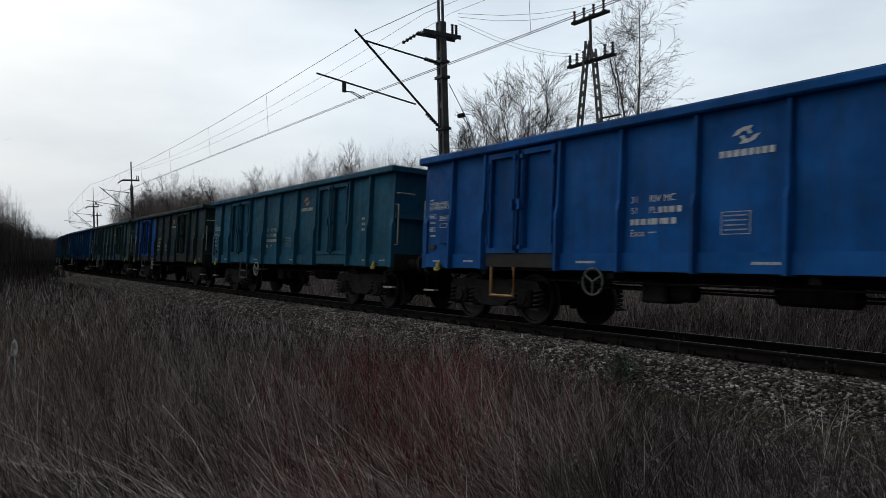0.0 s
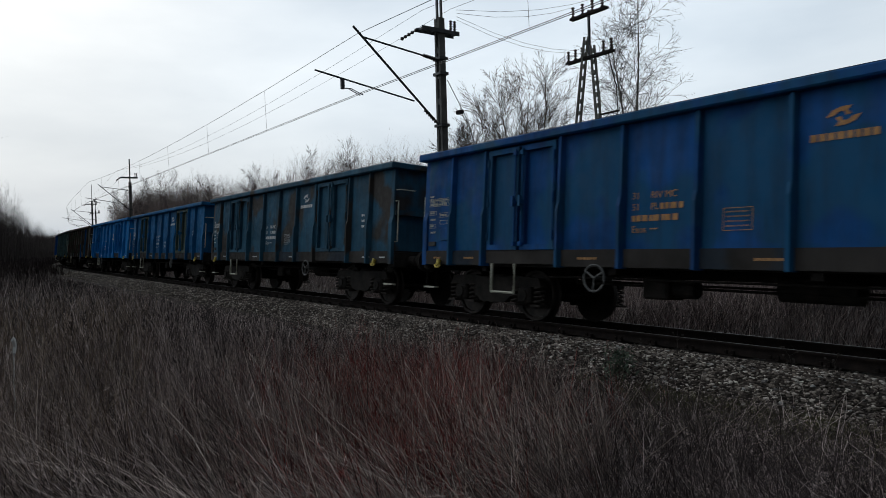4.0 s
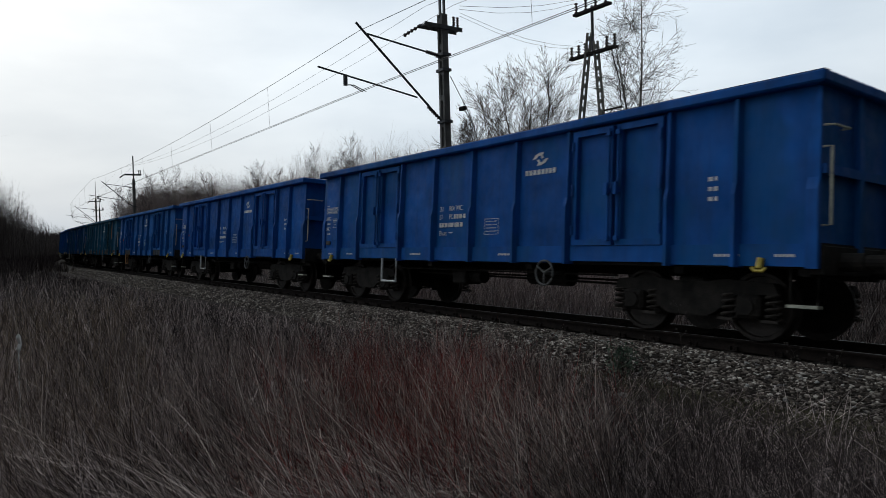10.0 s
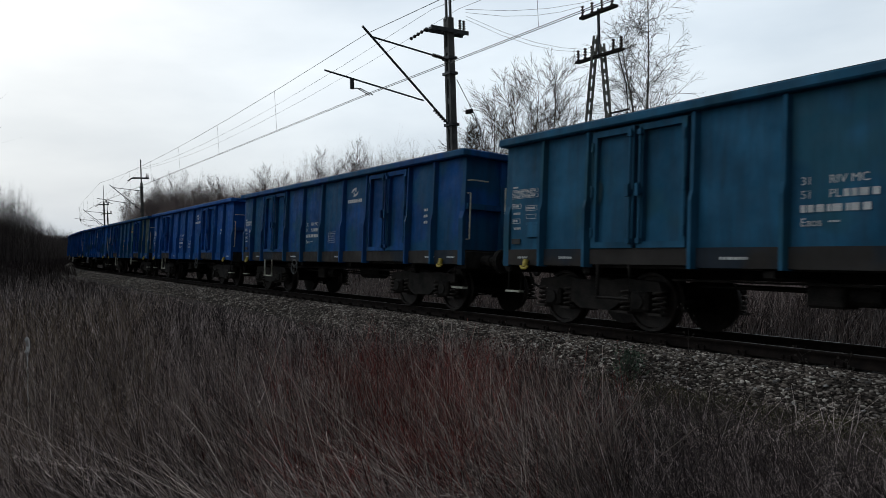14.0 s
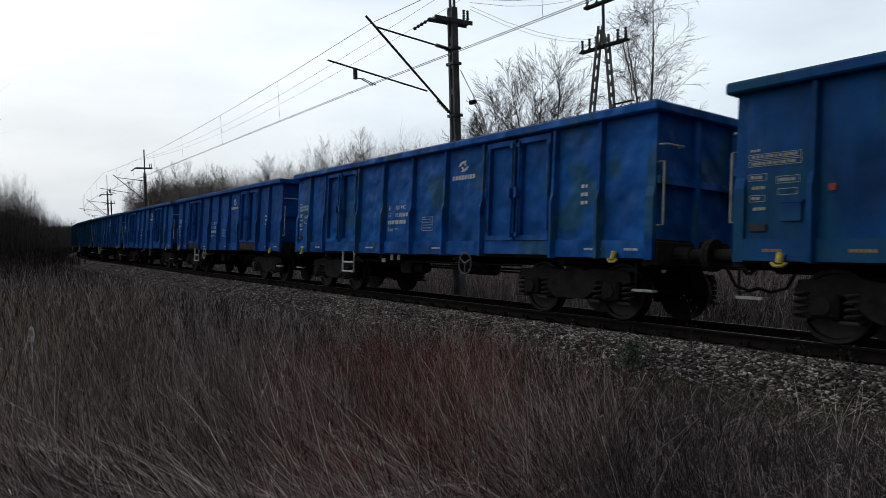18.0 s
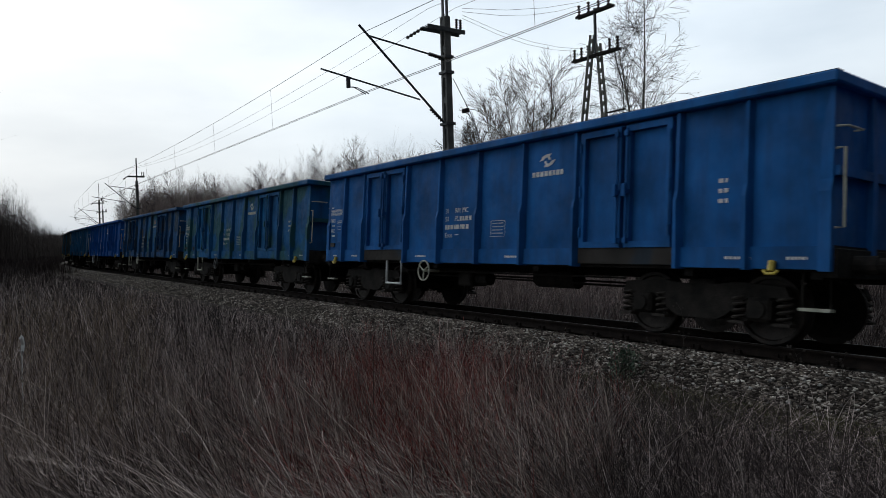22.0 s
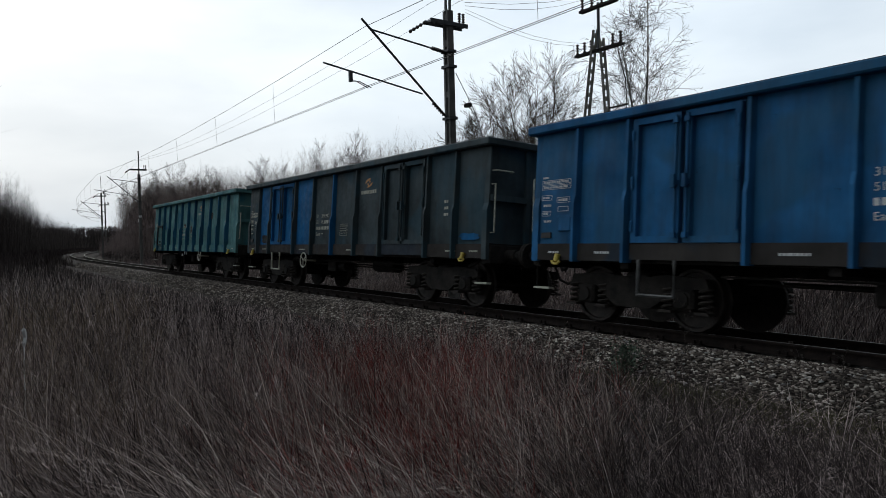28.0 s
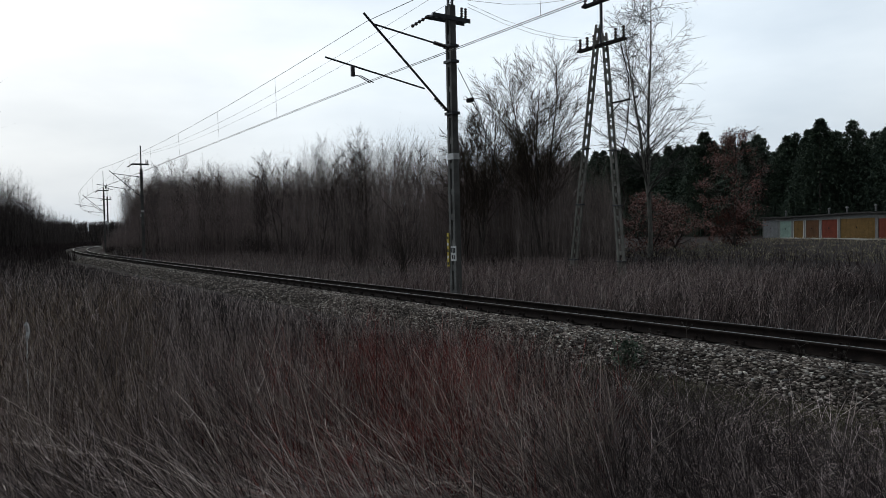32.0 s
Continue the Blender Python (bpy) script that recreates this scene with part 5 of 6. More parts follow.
    O.put(1, -33.2, 52.5, 0.75)
    N = Planter([pine("dark pine at the edge of a pine wood", 110 + k, 14.2 + 0.8 * k) for k in range(4)], 7)
    for i in range(300):
        x = N.rnd.uniform(-100, -34) if i % 3 else N.rnd.uniform(-150, -10)
        y = 88 + N.rnd.random() ** 1.1 * 26 + 0.002 * (x + 70) ** 2
        N.put(N.rnd.randrange(4), x, y, N.rnd.uniform(0.88, 1.0))


build_forest()


# ---- brushwood: fine undergrowth that fills the thicket ----
BRUSH = islands("brushwood", ((0.0, (0.16, 0.125, 0.115)), (0.6, (0.32, 0.252, 0.232)), (0.95, (0.42, 0.35, 0.325)), (1.0, (0.50, 0.45, 0.42))), 0.9)


DARK_BRUSH = islands("dark_brushwood", ((0.0, (0.035, 0.030, 0.028)), (0.6, (0.08, 0.067, 0.062)), (1.0, (0.15, 0.125, 0.115))), 0.9)


UNDERWOOD = islands("underwood_stems", ((0.0, (0.085, 0.068, 0.060)), (0.6, (0.20, 0.162, 0.145)), (1.0, (0.32, 0.265, 0.24))), 0.9)


def brush(name, label, spots, seed, low, high, width, twigs, mat=None, first=0.25):
    """Upright sticks, each with a spray of thin twigs, joined."""
    r = np.random.default_rng(seed)
    x, y = spots[:, 0], spots[:, 1]
    n = len(x)
    z = ground_z(x, y) - 0.05
    h = r.uniform(low, high, n)
    base = np.stack([x, y, z], -1)
    lean = r.normal(0, 0.09, (n, 3))
    lean[:, 2] = 1
    tip = base + lean * h[:, None]
    w = r.uniform(0.5, 1.3, n)[:, None] * width
    az = r.uniform(0, math.tau, n)
    side = np.stack([np.cos(az), np.sin(az), 0 * az], -1)
    V = [base - side * w, base + side * w, tip + side * w * 0.25, tip - side * w * 0.25]
    for k in range(twigs):
        f = r.uniform(first, 0.98, n)[:, None]
        q = base + (tip - base) * f
        d = r.normal(0, 0.55, (n, 3))
        d[:, 2] = r.uniform(0.5, 1.1, n)
        e = q + d * (h * r.uniform(0.10, 0.22, n) * (1.25 - 0.6 * f[:, 0]))[:, None]
        az = r.uniform(0, math.tau, n)
        s = np.stack([np.cos(az), np.sin(az), 0 * az], -1) * w * 0.4
        V += [q - s, q + s, e + s * 0.3, e - s * 0.3]
    V = np.concatenate(V)
    k = np.arange(n)
    F = np.concatenate([np.stack([k + n * (4 * j), k + n * (4 * j + 1), k + n * (4 * j + 2), k + n * (4 * j + 3)], -1) for j in range(twigs + 1)])
    return tagged(link_mesh(name, raw_mesh(name, V, F), mat or BRUSH), label, "undergrowth", kind="stuff")


def strip_spots(seed, n, u0, u1, o0, o1, power=1.0):
    r = np.random.default_rng(seed)
    u, off = r.uniform(u0, u1, n), o0 + (o1 - o0) * r.random(n) ** power
    x, y, h = np.interp(u, U, LINE_X), np.interp(u, U, LINE_Y), np.interp(u, U, HEADING)
    return np.stack([x + off * np.sin(h), y + off * np.cos(h)], -1)


def clear_of_pole(p):
    """Leave out what would stand before the power pole."""
    u, off, z = beside(p[:, 0], p[:, 1])
    return p[~((u > 8) & (u < 29) & (off < 14.5))]


def build_brush():
    a = np.concatenate([strip_spots(1, 8600, 36, 150, 12, 36), strip_spots(2, 2300, 22, 42, 16, 36), strip_spots(3, 4500, 92, 250, 4.6, 32), strip_spots(16, 2200, 64, 112, 6, 13)])
    brush("thicket_brush", "dense bare brown brushwood of the alder thicket", a[-a[:, 0] > 0.98 * a[:, 1]], 1, 4.2, 8.2, 0.010, 26)
    a = np.concatenate([strip_spots(11, 5200, 40, 150, 12.5, 34), strip_spots(17, 900, 66, 115, 7, 13)])
    brush("treetops", "fine bare treetops of the alder thicket", a[-a[:, 0] > 0.98 * a[:, 1]], 8, 7.0, 9.2, 0.009, 30, UNDERWOOD, 0.6)
    e = clear_of_pole(strip_spots(7, 9000, 10, 50, 14.5, 36))
    e = e[-e[:, 0] > 0.87 * e[:, 1]]
    brush("underwood", "dense dark bare undergrowth below the willows", e, 7, 2.2, 5.7, 0.011, 26, UNDERWOOD)
    b = clear_of_pole(np.concatenate([strip_spots(4, 2600, 14, 130, 10.5, 26), strip_spots(6, 500, 8, 24, 24, 40), strip_spots(8, 3600, 84, 150, 4.0, 12), strip_spots(14, 2600, 108, 165, 2.5, 8)]))
    b = b[-b[:, 0] > 0.86 * b[:, 1]]
    brush("low_brush", "low tangled bare scrub along the wood", b, 2, 1.2, 3.2, 0.009, 16)
    c = strip_spots(5, 21000, 58, 240, -58, -5.5)
    slope = -c[:, 1] / c[:, 0]
    # first case: brush carried on out of view, shading the far wagons
    c = c[((c[:, 0] < -56) & (slope < 0.0)) | ((c[:, 0] < -100) & (slope < np.where(c[:, 0] < -120, 0.125, 0.095)))]
    falls = 1 - 0.45 * smooth(0.040, 0.12, -c[:, 1] / c[:, 0])
    brush("side_brush", "dense dark brushwood beside the bend, extended out of view for shade", c, 3, 5.5 * falls, 11.6 * falls, 0.018, 26, DARK_BRUSH)
    # added wood outside the view; keeps skylight off the wagons near the bend
    e = strip_spots(15, 9000, 56, 150, -34, -8.5)
    e = e[e[:, 1] < -0.03 * e[:, 0] - 2.2]
    brush("field_wood", "dense dark wood added out of view to shade the far wagons", e, 15, 9.0, 14.0, 0.06, 26, DARK_BRUSH, 0.1)
    r = np.random.default_rng(9)
    f = r.random(4200)
    brush("dark_underwood", "dark underwood in front of the pine wood", np.stack([-150 + 144 * f, 100 - 16 * np.sin(math.pi * f) + r.random(4200) * 14], -1), 4, 2.0, 6.0, 0.05, 24, NEEDLES)
    f = r.random(3600)
    brush("pine_wood", "dark green mass of the pine wood", np.stack([-155 + 150 * f, 118 - 12 * np.sin(math.pi * f) + r.random(3600) * 26], -1), 5, 6, 11.5, 0.20, 24, NEEDLES)
    a, d = np.radians(r.uniform(66, 93, 5200)), r.uniform(230, 330, 5200)
    p = np.stack([-d * np.sin(a), d * np.cos(a)], -1)
    p = p[abs(beside(p[:, 0], p[:, 1])[1]) > 7]
    brush("far_wood", "distant dark wood that closes the view", p, 6, 5.4, 7.4, 0.10, 26, DARK_BRUSH)


build_brush()


# ---- row of garages on the rise beyond the field ----
def plaster(name, tone):
    return mottled(name, tuple(c * 0.7 for c in tone), tone, 1.6, 0.85, 0, 0.2, 30)


GARAGE_TONES = (("pale_grey_boards", (0.16, 0.165, 0.17)), ("mint_green_paint", (0.22, 0.31, 0.27)), ("ochre_paint", (0.22, 0.13, 0.045)), ("brown_paint", (0.11, 0.055, 0.028)), ("brick_red_paint", (0.17, 0.042, 0.026)), ("dull_ochre_paint", (0.165, 0.10, 0.035)))
GARAGE_WALL = plaster("dirty_grey_render", (0.20, 0.20, 0.195))
GARAGE_POST = plaster("white_post_render", (0.50, 0.50, 0.48))
ROOF_FELT = mottled("tarred_roof_felt", (0.02, 0.02, 0.02), (0.06, 0.058, 0.055), 2, 0.9, 0, 0.3, 30)
PATH_CONCRETE = mottled("pale_concrete_slab", (0.30, 0.30, 0.28), (0.45, 0.44, 0.42), 1.5, 0.9, 0, 0.3, 20)


def build_garages():
    a, b = Vector((-44.89, 76.85)), Vector((-23.33, 63.47))
    way = (b - a).normalized()
    turn = math.degrees(math.atan2(way.y, way.x))
    wide = (3.53, 2.7, 2.21, 2.75, 2.99, 5.34, 2.7, 3.1, 3.1)
    names = ("grey", "mint green", "ochre", "brown", "brick red", "wide dull ochre", "brick red", "ochre", "brown")
    tone = (0, 1, 5, 3, 4, 5, 4, 5, 3)
    mats = [plaster(n, c) for n, c in GARAGE_TONES]
    s = 0.0
    for k, w in enumerate(wide):
        p = a + way * s
        z = float(ground_z(*(a + way * (s + w / 2)))[0])
        g = tagged(new("garage"), "low garage with a %s metal door and flat roof" % names[k], "garage", "row of garages")
        g.matrix_basis = pose(p.x, p.y, z - 0.1, 0, 0, turn)
        h = 2.28 + 0.02 * k
        for x0, x1, y0, y1 in ((0, 0.12, 0, 5.5), (w - 0.12, w, 0, 5.5), (0.12, w - 0.12, 5.38, 5.5)):
            part("wall", boxed(x0, x1, y0, y1, -0.4, h), GARAGE_WALL, g)
        part("lintel", boxed(0.12, w - 0.12, 0.02, 0.16, 1.95, h), GARAGE_WALL, g)
        for x0, x1 in ((0.12, 0.2), (w - 0.2, w - 0.12)):
            part("post", boxed(x0, x1, -0.03, 0.13, -0.4, 1.95), GARAGE_POST if k in (2, 3, 4) else GARAGE_WALL, g)
        for x0, x1 in ((0.2, w / 2 - 0.012), (w / 2 + 0.012, w - 0.2)):
            bm = bmesh.new()
            box(bm, x0, x1, 0.02, 0.06, 0.08, 1.95)
            for q in range(4):
                xx = x0 + (x1 - x0) * (q + 0.5) / 4
                box(bm, xx - 0.02, xx + 0.02, 0.006, 0.02, 0.12, 1.91)
            leaf = part("door_leaf", bm, mats[tone[k]], g)
            if x0 < w / 2 - 0.1:
                part("handle", boxed(x1 - 0.12, x1 - 0.06, -0.03, 0.02, 1.05, 1.2), BLACK_STEEL, leaf)
        part("roof", boxed(-0.02, w + 0.02, -0.45, 5.6, h, h + 0.14), ROOF_FELT, g)
        if k in (0, 3, 4, 5, 6):
            bm = bmesh.new()
            tube(bm, [(w * 0.5, 1.8, h + 0.1), (w * 0.5, 1.8, h + 0.75)], 0.09, 8)
            tube(bm, [(w * 0.5, 1.8, h + 0.72), (w * 0.5, 1.8, h + 0.85)], [0.16, 0.06], 8)
            part("roof_vent", bm, GARAGE_WALL, g, "white roof vent pipe")
        s += w
    for k in range(9):
        p = a + way * (7 + 2.0 * k)
        n = Vector((way.y, -way.x))
        q = p + n * 1.6
        z = float(ground_z(q.x, q.y)[0])
        o = tagged(part("concrete_slab", boxed(0, 1.96, -0.6, 0.6, -0.1, 0.06), PATH_CONCRETE), "pale concrete slab laid before the garages", "slab", "slabs before the garages")
        o.matrix_basis = pose(q.x, q.y, z, 0, 0, turn)


build_garages()


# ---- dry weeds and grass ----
# near-black low stops put the shade between grey stems into their colour
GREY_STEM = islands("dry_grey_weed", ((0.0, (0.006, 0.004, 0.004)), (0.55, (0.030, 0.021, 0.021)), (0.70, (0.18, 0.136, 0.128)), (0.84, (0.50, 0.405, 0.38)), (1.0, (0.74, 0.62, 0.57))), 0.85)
RED_STEM = islands("reddish_dock_stem", ((0.0, (0.016, 0.004, 0.004)), (0.45, (0.10, 0.015, 0.013)), (0.80, (0.26, 0.042, 0.035)), (0.93, (0.40, 0.15, 0.12)), (1.0, (0.58, 0.40, 0.33))), 0.85)
DARK_STEM = islands("dark_wiry_weed", ((0.0, (0.014, 0.010, 0.010)), (0.6, (0.040, 0.029, 0.028)), (0.93, (0.085, 0.066, 0.060)), (1.0, (0.17, 0.14, 0.12))), 0.85)
STRAW = islands("bleached_straw", ((0.0, (0.08, 0.060, 0.054)), (0.5, (0.24, 0.182, 0.162)), (0.85, (0.48, 0.385, 0.335)), (1.0, (0.70, 0.59, 0.50))), 0.8)
YELLOW_GRASS = islands("yellowish_grass", ((0.0, (0.05, 0.034, 0.024)), (0.5, (0.15, 0.107, 0.076)), (1.0, (0.36, 0.28, 0.21))), 0.8)
DULL_GRASS = islands("dull_far_grass", ((0.0, (0.05, 0.036, 0.034)), (0.5, (0.20, 0.148, 0.140)), (0.9, (0.44, 0.35, 0.32)), (1.0, (0.64, 0.55, 0.50))), 0.85)
MOSSY = islands("short_green_grass", ((0.0, (0.020, 0.022, 0.008)), (0.6, (0.062, 0.064, 0.023)), (1.0, (0.14, 0.122, 0.055))), 0.85)


SLOPE_GRASS = islands("tan_slope_grass", ((0.0, (0.12, 0.105, 0.065)), (0.5, (0.28, 0.245, 0.155)), (1.0, (0.50, 0.44, 0.30))), 0.85)


def weeds(name, label, mat, spots, seed, height, width, lean=0.18, sway=(0.0, 0.0), sprays=0, spray=0.09, curl=0.25, tall=None, fluff=0.0, tuft=1):
    """Thin bent stems, one or a tuft at each spot, some with a spray of side shoots at the top, joined into one mesh."""
    r = np.random.default_rng(seed)
    n = len(spots) * tuft
    lead = r.normal(0, lean, (len(spots), 2)) + np.array(sway)
    if tall is None:
        tall = np.ones(len(spots))
    if tuft > 1:
        spots, lead, tall = (np.repeat(q, tuft, axis=0) for q in (spots, lead, tall * r.uniform(0.75, 1.12, len(spots))))
        spots = spots + r.normal(0, 0.035, (n, 2))
        lead = lead + r.normal(0, 0.07, (n, 2))
    x, y = spots[:, 0], spots[:, 1]
    h = r.uniform(0.55, 1.15, n) * height * tall
    base = np.stack([x, y, ground_z(x, y) - 0.03], -1)
    a = lead
    bow = r.normal(0, curl, (n, 2)) * 0.5 + a * 0.7
    az = r.uniform(0, math.pi, n)
    side = np.stack([np.cos(az), np.sin(az), 0 * az], -1)
    w = (r.uniform(0.6, 1.4, n) * width)[:, None]
    cuts = (0.0, 0.36, 0.70, 1.0)
    mid = []
    for s in cuts:
        p = base.copy()
        p[:, :2] += (a * s + bow * s * s) * h[:, None]
        drop = np.clip(1 - 0.32 * ((a * s + bow * s * s) ** 2).sum(1), 0.3, 1)
        p[:, 2] += h * s * drop
        mid.append(p)
    V, F = [], []
    for s, p in zip(cuts, mid):
        k = w * (1 - 0.72 * s)
        V += [p - side * k, p + side * k]
    i = np.arange(n)
    for q in range(3):
        F.append(np.stack([i + n * 2 * q, i + n * (2 * q + 1), i + n * (2 * q + 3), i + n * (2 * q + 2)], -1))
    done = 8
    if sprays:
        pick = np.where(r.random(n) < 0.6)[0]
        m = len(pick)
        start = n * 8
        for k in range(sprays):
            f = r.uniform(0.55, 1.0, m)[:, None]
            p = np.where(f > 0.7, mid[2][pick] + (mid[3][pick] - mid[2][pick]) * (f - 0.7) / 0.3, mid[1][pick] + (mid[2][pick] - mid[1][pick]) * (f - 0.36) / 0.34)
            d = r.normal(0, 0.7, (m, 3))
            d[:, 2] = r.uniform(0.1, 1.0, m)
            e = p + d * spray * r.uniform(0.5, 1.3, m)[:, None]
            az = r.uniform(0, math.pi, m)
            s = np.stack([np.cos(az), np.sin(az), 0 * az], -1) * w[pick] * (0.45 + fluff)
            V += [p - s * 0.5, p + s * 0.5, e + s, e - s]
            j = start + np.arange(m) + 4 * m * k
            F.append(np.stack([j, j + m, j + 2 * m, j + 3 * m], -1))
    me = raw_mesh(name, np.concatenate(V), np.concatenate(F))
    return tagged(link_mesh(name, me, mat), label, "weeds", kind="stuff")


def fan_spots(seed, n, r0, r1, a0, a1, power=1.0):
    """Spots in a sector of the field, by distance and by angle from the line's normal."""
    g = np.random.default_rng(seed)
    r, a = r0 + (r1 - r0) * g.random(n) ** power, np.radians(g.uniform(a0, a1, n))
    return np.stack([-r * np.sin(a), r * np.cos(a)], -1)


def on_field(p, clear=2.5):
    u, off, z = beside(p[:, 0], p[:, 1])
    keep = off < -clear
    return p[keep], off[keep]


def rise(off):
    return 0.26 + 0.74 * smooth(2.2, 5.0, -off)


def low_edge(off):
    return 0.12 + 0.88 * smooth(2.6, 6.4, -off)


def clumps(p, seed, scale=0.55, keep=0.55):
    """Thin the spots into uneven clumps."""
    g = np.random.default_rng(seed)
    k = np.sin(p[:, 0] / scale + 1.3 * np.sin(p[:, 1] / scale * 0.7)) * np.sin(p[:, 1] / scale * 1.1 + 0.8 * np.sin(p[:, 0] / scale * 0.6))
    return g.random(len(p)) < keep + 0.45 * k


def swept(p, most=1.0):
    """How far the stems lie over: much near the path, little further out, in uneven swathes."""
    near = smooth(5.4, 1.9, np.hypot(p[:, 0], p[:, 1]))
    k = most * (0.14 + 0.86 * near) * (1 + 0.45 * np.sin(1.7 * p[:, 0] + 0.9 * p[:, 1]) * np.sin(1.1 * p[:, 1] - 0.6 * p[:, 0]))
    k = k * (1 + 0.5 * smooth(58, 80, np.degrees(np.arctan2(-p[:, 0], p[:, 1]))))
    return np.stack([-0.19 * k, -0.30 * k], -1)


def build_field():
    def red_zone(p):
        way, far = np.degrees(np.arctan2(-p[:, 0], p[:, 1])), np.hypot(p[:, 0], p[:, 1])
        return np.exp(-((way - 57) / 8.5) ** 2 - ((far - 5.2) / 2.2) ** 2)

    g = np.random.default_rng(77)
    # near weeds
    p, off = on_field(fan_spots(1, 6600, 1.9, 9.5, 14, 97, 0.8), 2.2)
    zone = red_zone(p)
    right = smooth(51, 36, np.degrees(np.arctan2(-p[:, 0], p[:, 1])))
    coin = g.random(len(p))
    red = coin < zone * 1.4
    thin = (coin < 0.10 + 0.84 * (1 - right)) & ~red
    c = clumps(p, 3)
    a = p[red]
    weeds("red_weeds", "reddish-brown dry dock and weed stems", RED_STEM, a, 1, 0.80, 0.0027, 0.12, swept(a), 5, 0.07, 0.2, rise(off[red]), 0.0, 7)
    k = thin & c & ~((right > 0.45) & (-off < 3.7))
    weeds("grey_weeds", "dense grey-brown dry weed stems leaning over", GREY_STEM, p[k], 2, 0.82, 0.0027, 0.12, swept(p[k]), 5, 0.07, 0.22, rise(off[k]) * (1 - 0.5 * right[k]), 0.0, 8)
    p, off = on_field(fan_spots(2, 7500, 2.2, 9.5, 14, 60, 0.8), 2.9)
    bare = smooth(50, 40, np.degrees(np.arctan2(-p[:, 0], p[:, 1]))) * smooth(4.9, 3.9, -off)
    k = g.random(len(p)) > 0.8 * bare
    p, off = p[k], off[k]
    weeds("dark_weeds", "dark wiry weed stems with fine side shoots", DARK_STEM, p, 4, 0.62, 0.0024, 0.2, (-0.08, 0.0), 8, 0.12, 0.25, rise(off))
    # long pale straws, laid over near the camera
    p, off = on_field(fan_spots(31, 1500, 1.9, 5.2, 40, 96, 0.9))
    weeds("bent_straws", "long pale straws bent over to one side", STRAW, p, 31, 0.95, 0.0029, 0.14, swept(p, 1.8), 2, 0.05, 0.3, None, 0.0, 6)
    p, off = on_field(fan_spots(32, 1500, 4.6, 9.5, 46, 96, 0.9), 3.2)
    weeds("upright_straws", "pale upright straws among darker weeds", STRAW, p, 32, 0.80, 0.0023, 0.10, swept(p), 3, 0.05, 0.18, rise(off), 0.0, 5)
    p, off = on_field(fan_spots(33, 3400, 4.0, 16, 77, 98, 0.9), 3.2)
    weeds("yellow_grass", "tall yellowish dry grass at the field's edge", YELLOW_GRASS, p, 33, 0.95, 0.0040, 0.14, (-0.1, 0), 3, 0.07, 0.25, rise(off))
    # fallen stems between them
    p, off = on_field(fan_spots(3, 9000, 1.8, 9.0, 14, 97, 0.8), 2.6)
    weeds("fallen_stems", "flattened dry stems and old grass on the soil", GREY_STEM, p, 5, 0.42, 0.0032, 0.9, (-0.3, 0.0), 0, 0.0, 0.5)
    p, off = on_field(fan_spots(4, 46000, 4.0, 9.5, 12, 50, 0.8), 2.1)
    weeds("short_grass", "short mossy green-brown grass beside the ballast", MOSSY, p, 6, 0.14, 0.0032, 0.5, (0, 0), 0, 0, 0.6)
    p, off = on_field(fan_spots(41, 11000, 2.0, 6.4, 14, 52, 0.8), 3.0)
    k = g.random(len(p)) > 0.85 * smooth(48, 42, np.degrees(np.arctan2(-p[:, 0], p[:, 1]))) * smooth(4.9, 3.9, -off)
    p, off = p[k], off[k]
    weeds("crossing_twigs", "pale fallen twigs that cross one another on the soil", GREY_STEM, p, 41, 0.62, 0.0026, 1.2, (-0.2, -0.1), 0, 0, 0.5)
    # seed heads standing out of the mass
    p, off = on_field(fan_spots(5, 600, 2.6, 9.0, 44, 95), 3.4)
    weeds("seed_heads", "taller dry stems with pale fluffy seed heads", STRAW, p, 7, 0.80, 0.0028, 0.14, (-0.1, 0.0), 14, 0.04, 0.2, rise(off), 0.3)
    # the field towards the bend
    p, off = on_field(fan_spots(6, 34000, 9, 34, 55, 102, 1.3), 2.9)
    k = clumps(p, 8, 1.3)
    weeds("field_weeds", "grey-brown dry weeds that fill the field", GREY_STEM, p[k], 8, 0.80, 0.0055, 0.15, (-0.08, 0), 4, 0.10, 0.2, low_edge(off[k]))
    p, off = on_field(fan_spots(7, 16000, 32, 125, 72, 108, 1.2), 3.2)
    weeds("distant_weeds", "dull brown dry weeds along the bend", DARK_STEM, p, 9, 0.85, 0.014, 0.14, (0, 0), 3, 0.16, 0.2, low_edge(off))
    weeds("bend_weeds", "dark dry weeds along the outside of the bend", DARK_STEM, strip_spots(34, 16000, 60, 230, -13, -1.9), 34, 0.85, 0.02, 0.14, (0, 0), 3, 0.16, 0.2)
    # beyond the track
    weeds("tall_dark_weeds", "tall dark dry weeds beyond the rails", DARK_STEM, strip_spots(26, 13000, -16, 11, 2.9, 13), 26, 0.70, 0.006, 0.18, (0.1, 0), 5, 0.10, 0.25)
    p = np.concatenate([strip_spots(21, 2500, -14, 10, 2.7, 6), strip_spots(27, 10000, 9, 24, 2.7, 14), strip_spots(22, 12000, 20, 75, 2.9, 14)])
    weeds("far_grass", "bleached tall dry grass beyond the rails", DULL_GRASS, p, 10, 0.72, 0.0062, 0.2, (0.1, 0), 3, 0.09, 0.25)
    p = np.concatenate([strip_spots(23, 4500, -20, 40, 10, 30), strip_spots(24, 6000, 70, 150, 2.9, 13)])
    weeds("far_weeds", "dark dry weeds in front of the wood", DARK_STEM, p, 11, 0.80, 0.011, 0.16, (0, 0), 4, 0.14, 0.2)
    p = strip_spots(25, 13000, -22, 40, 26, 62)
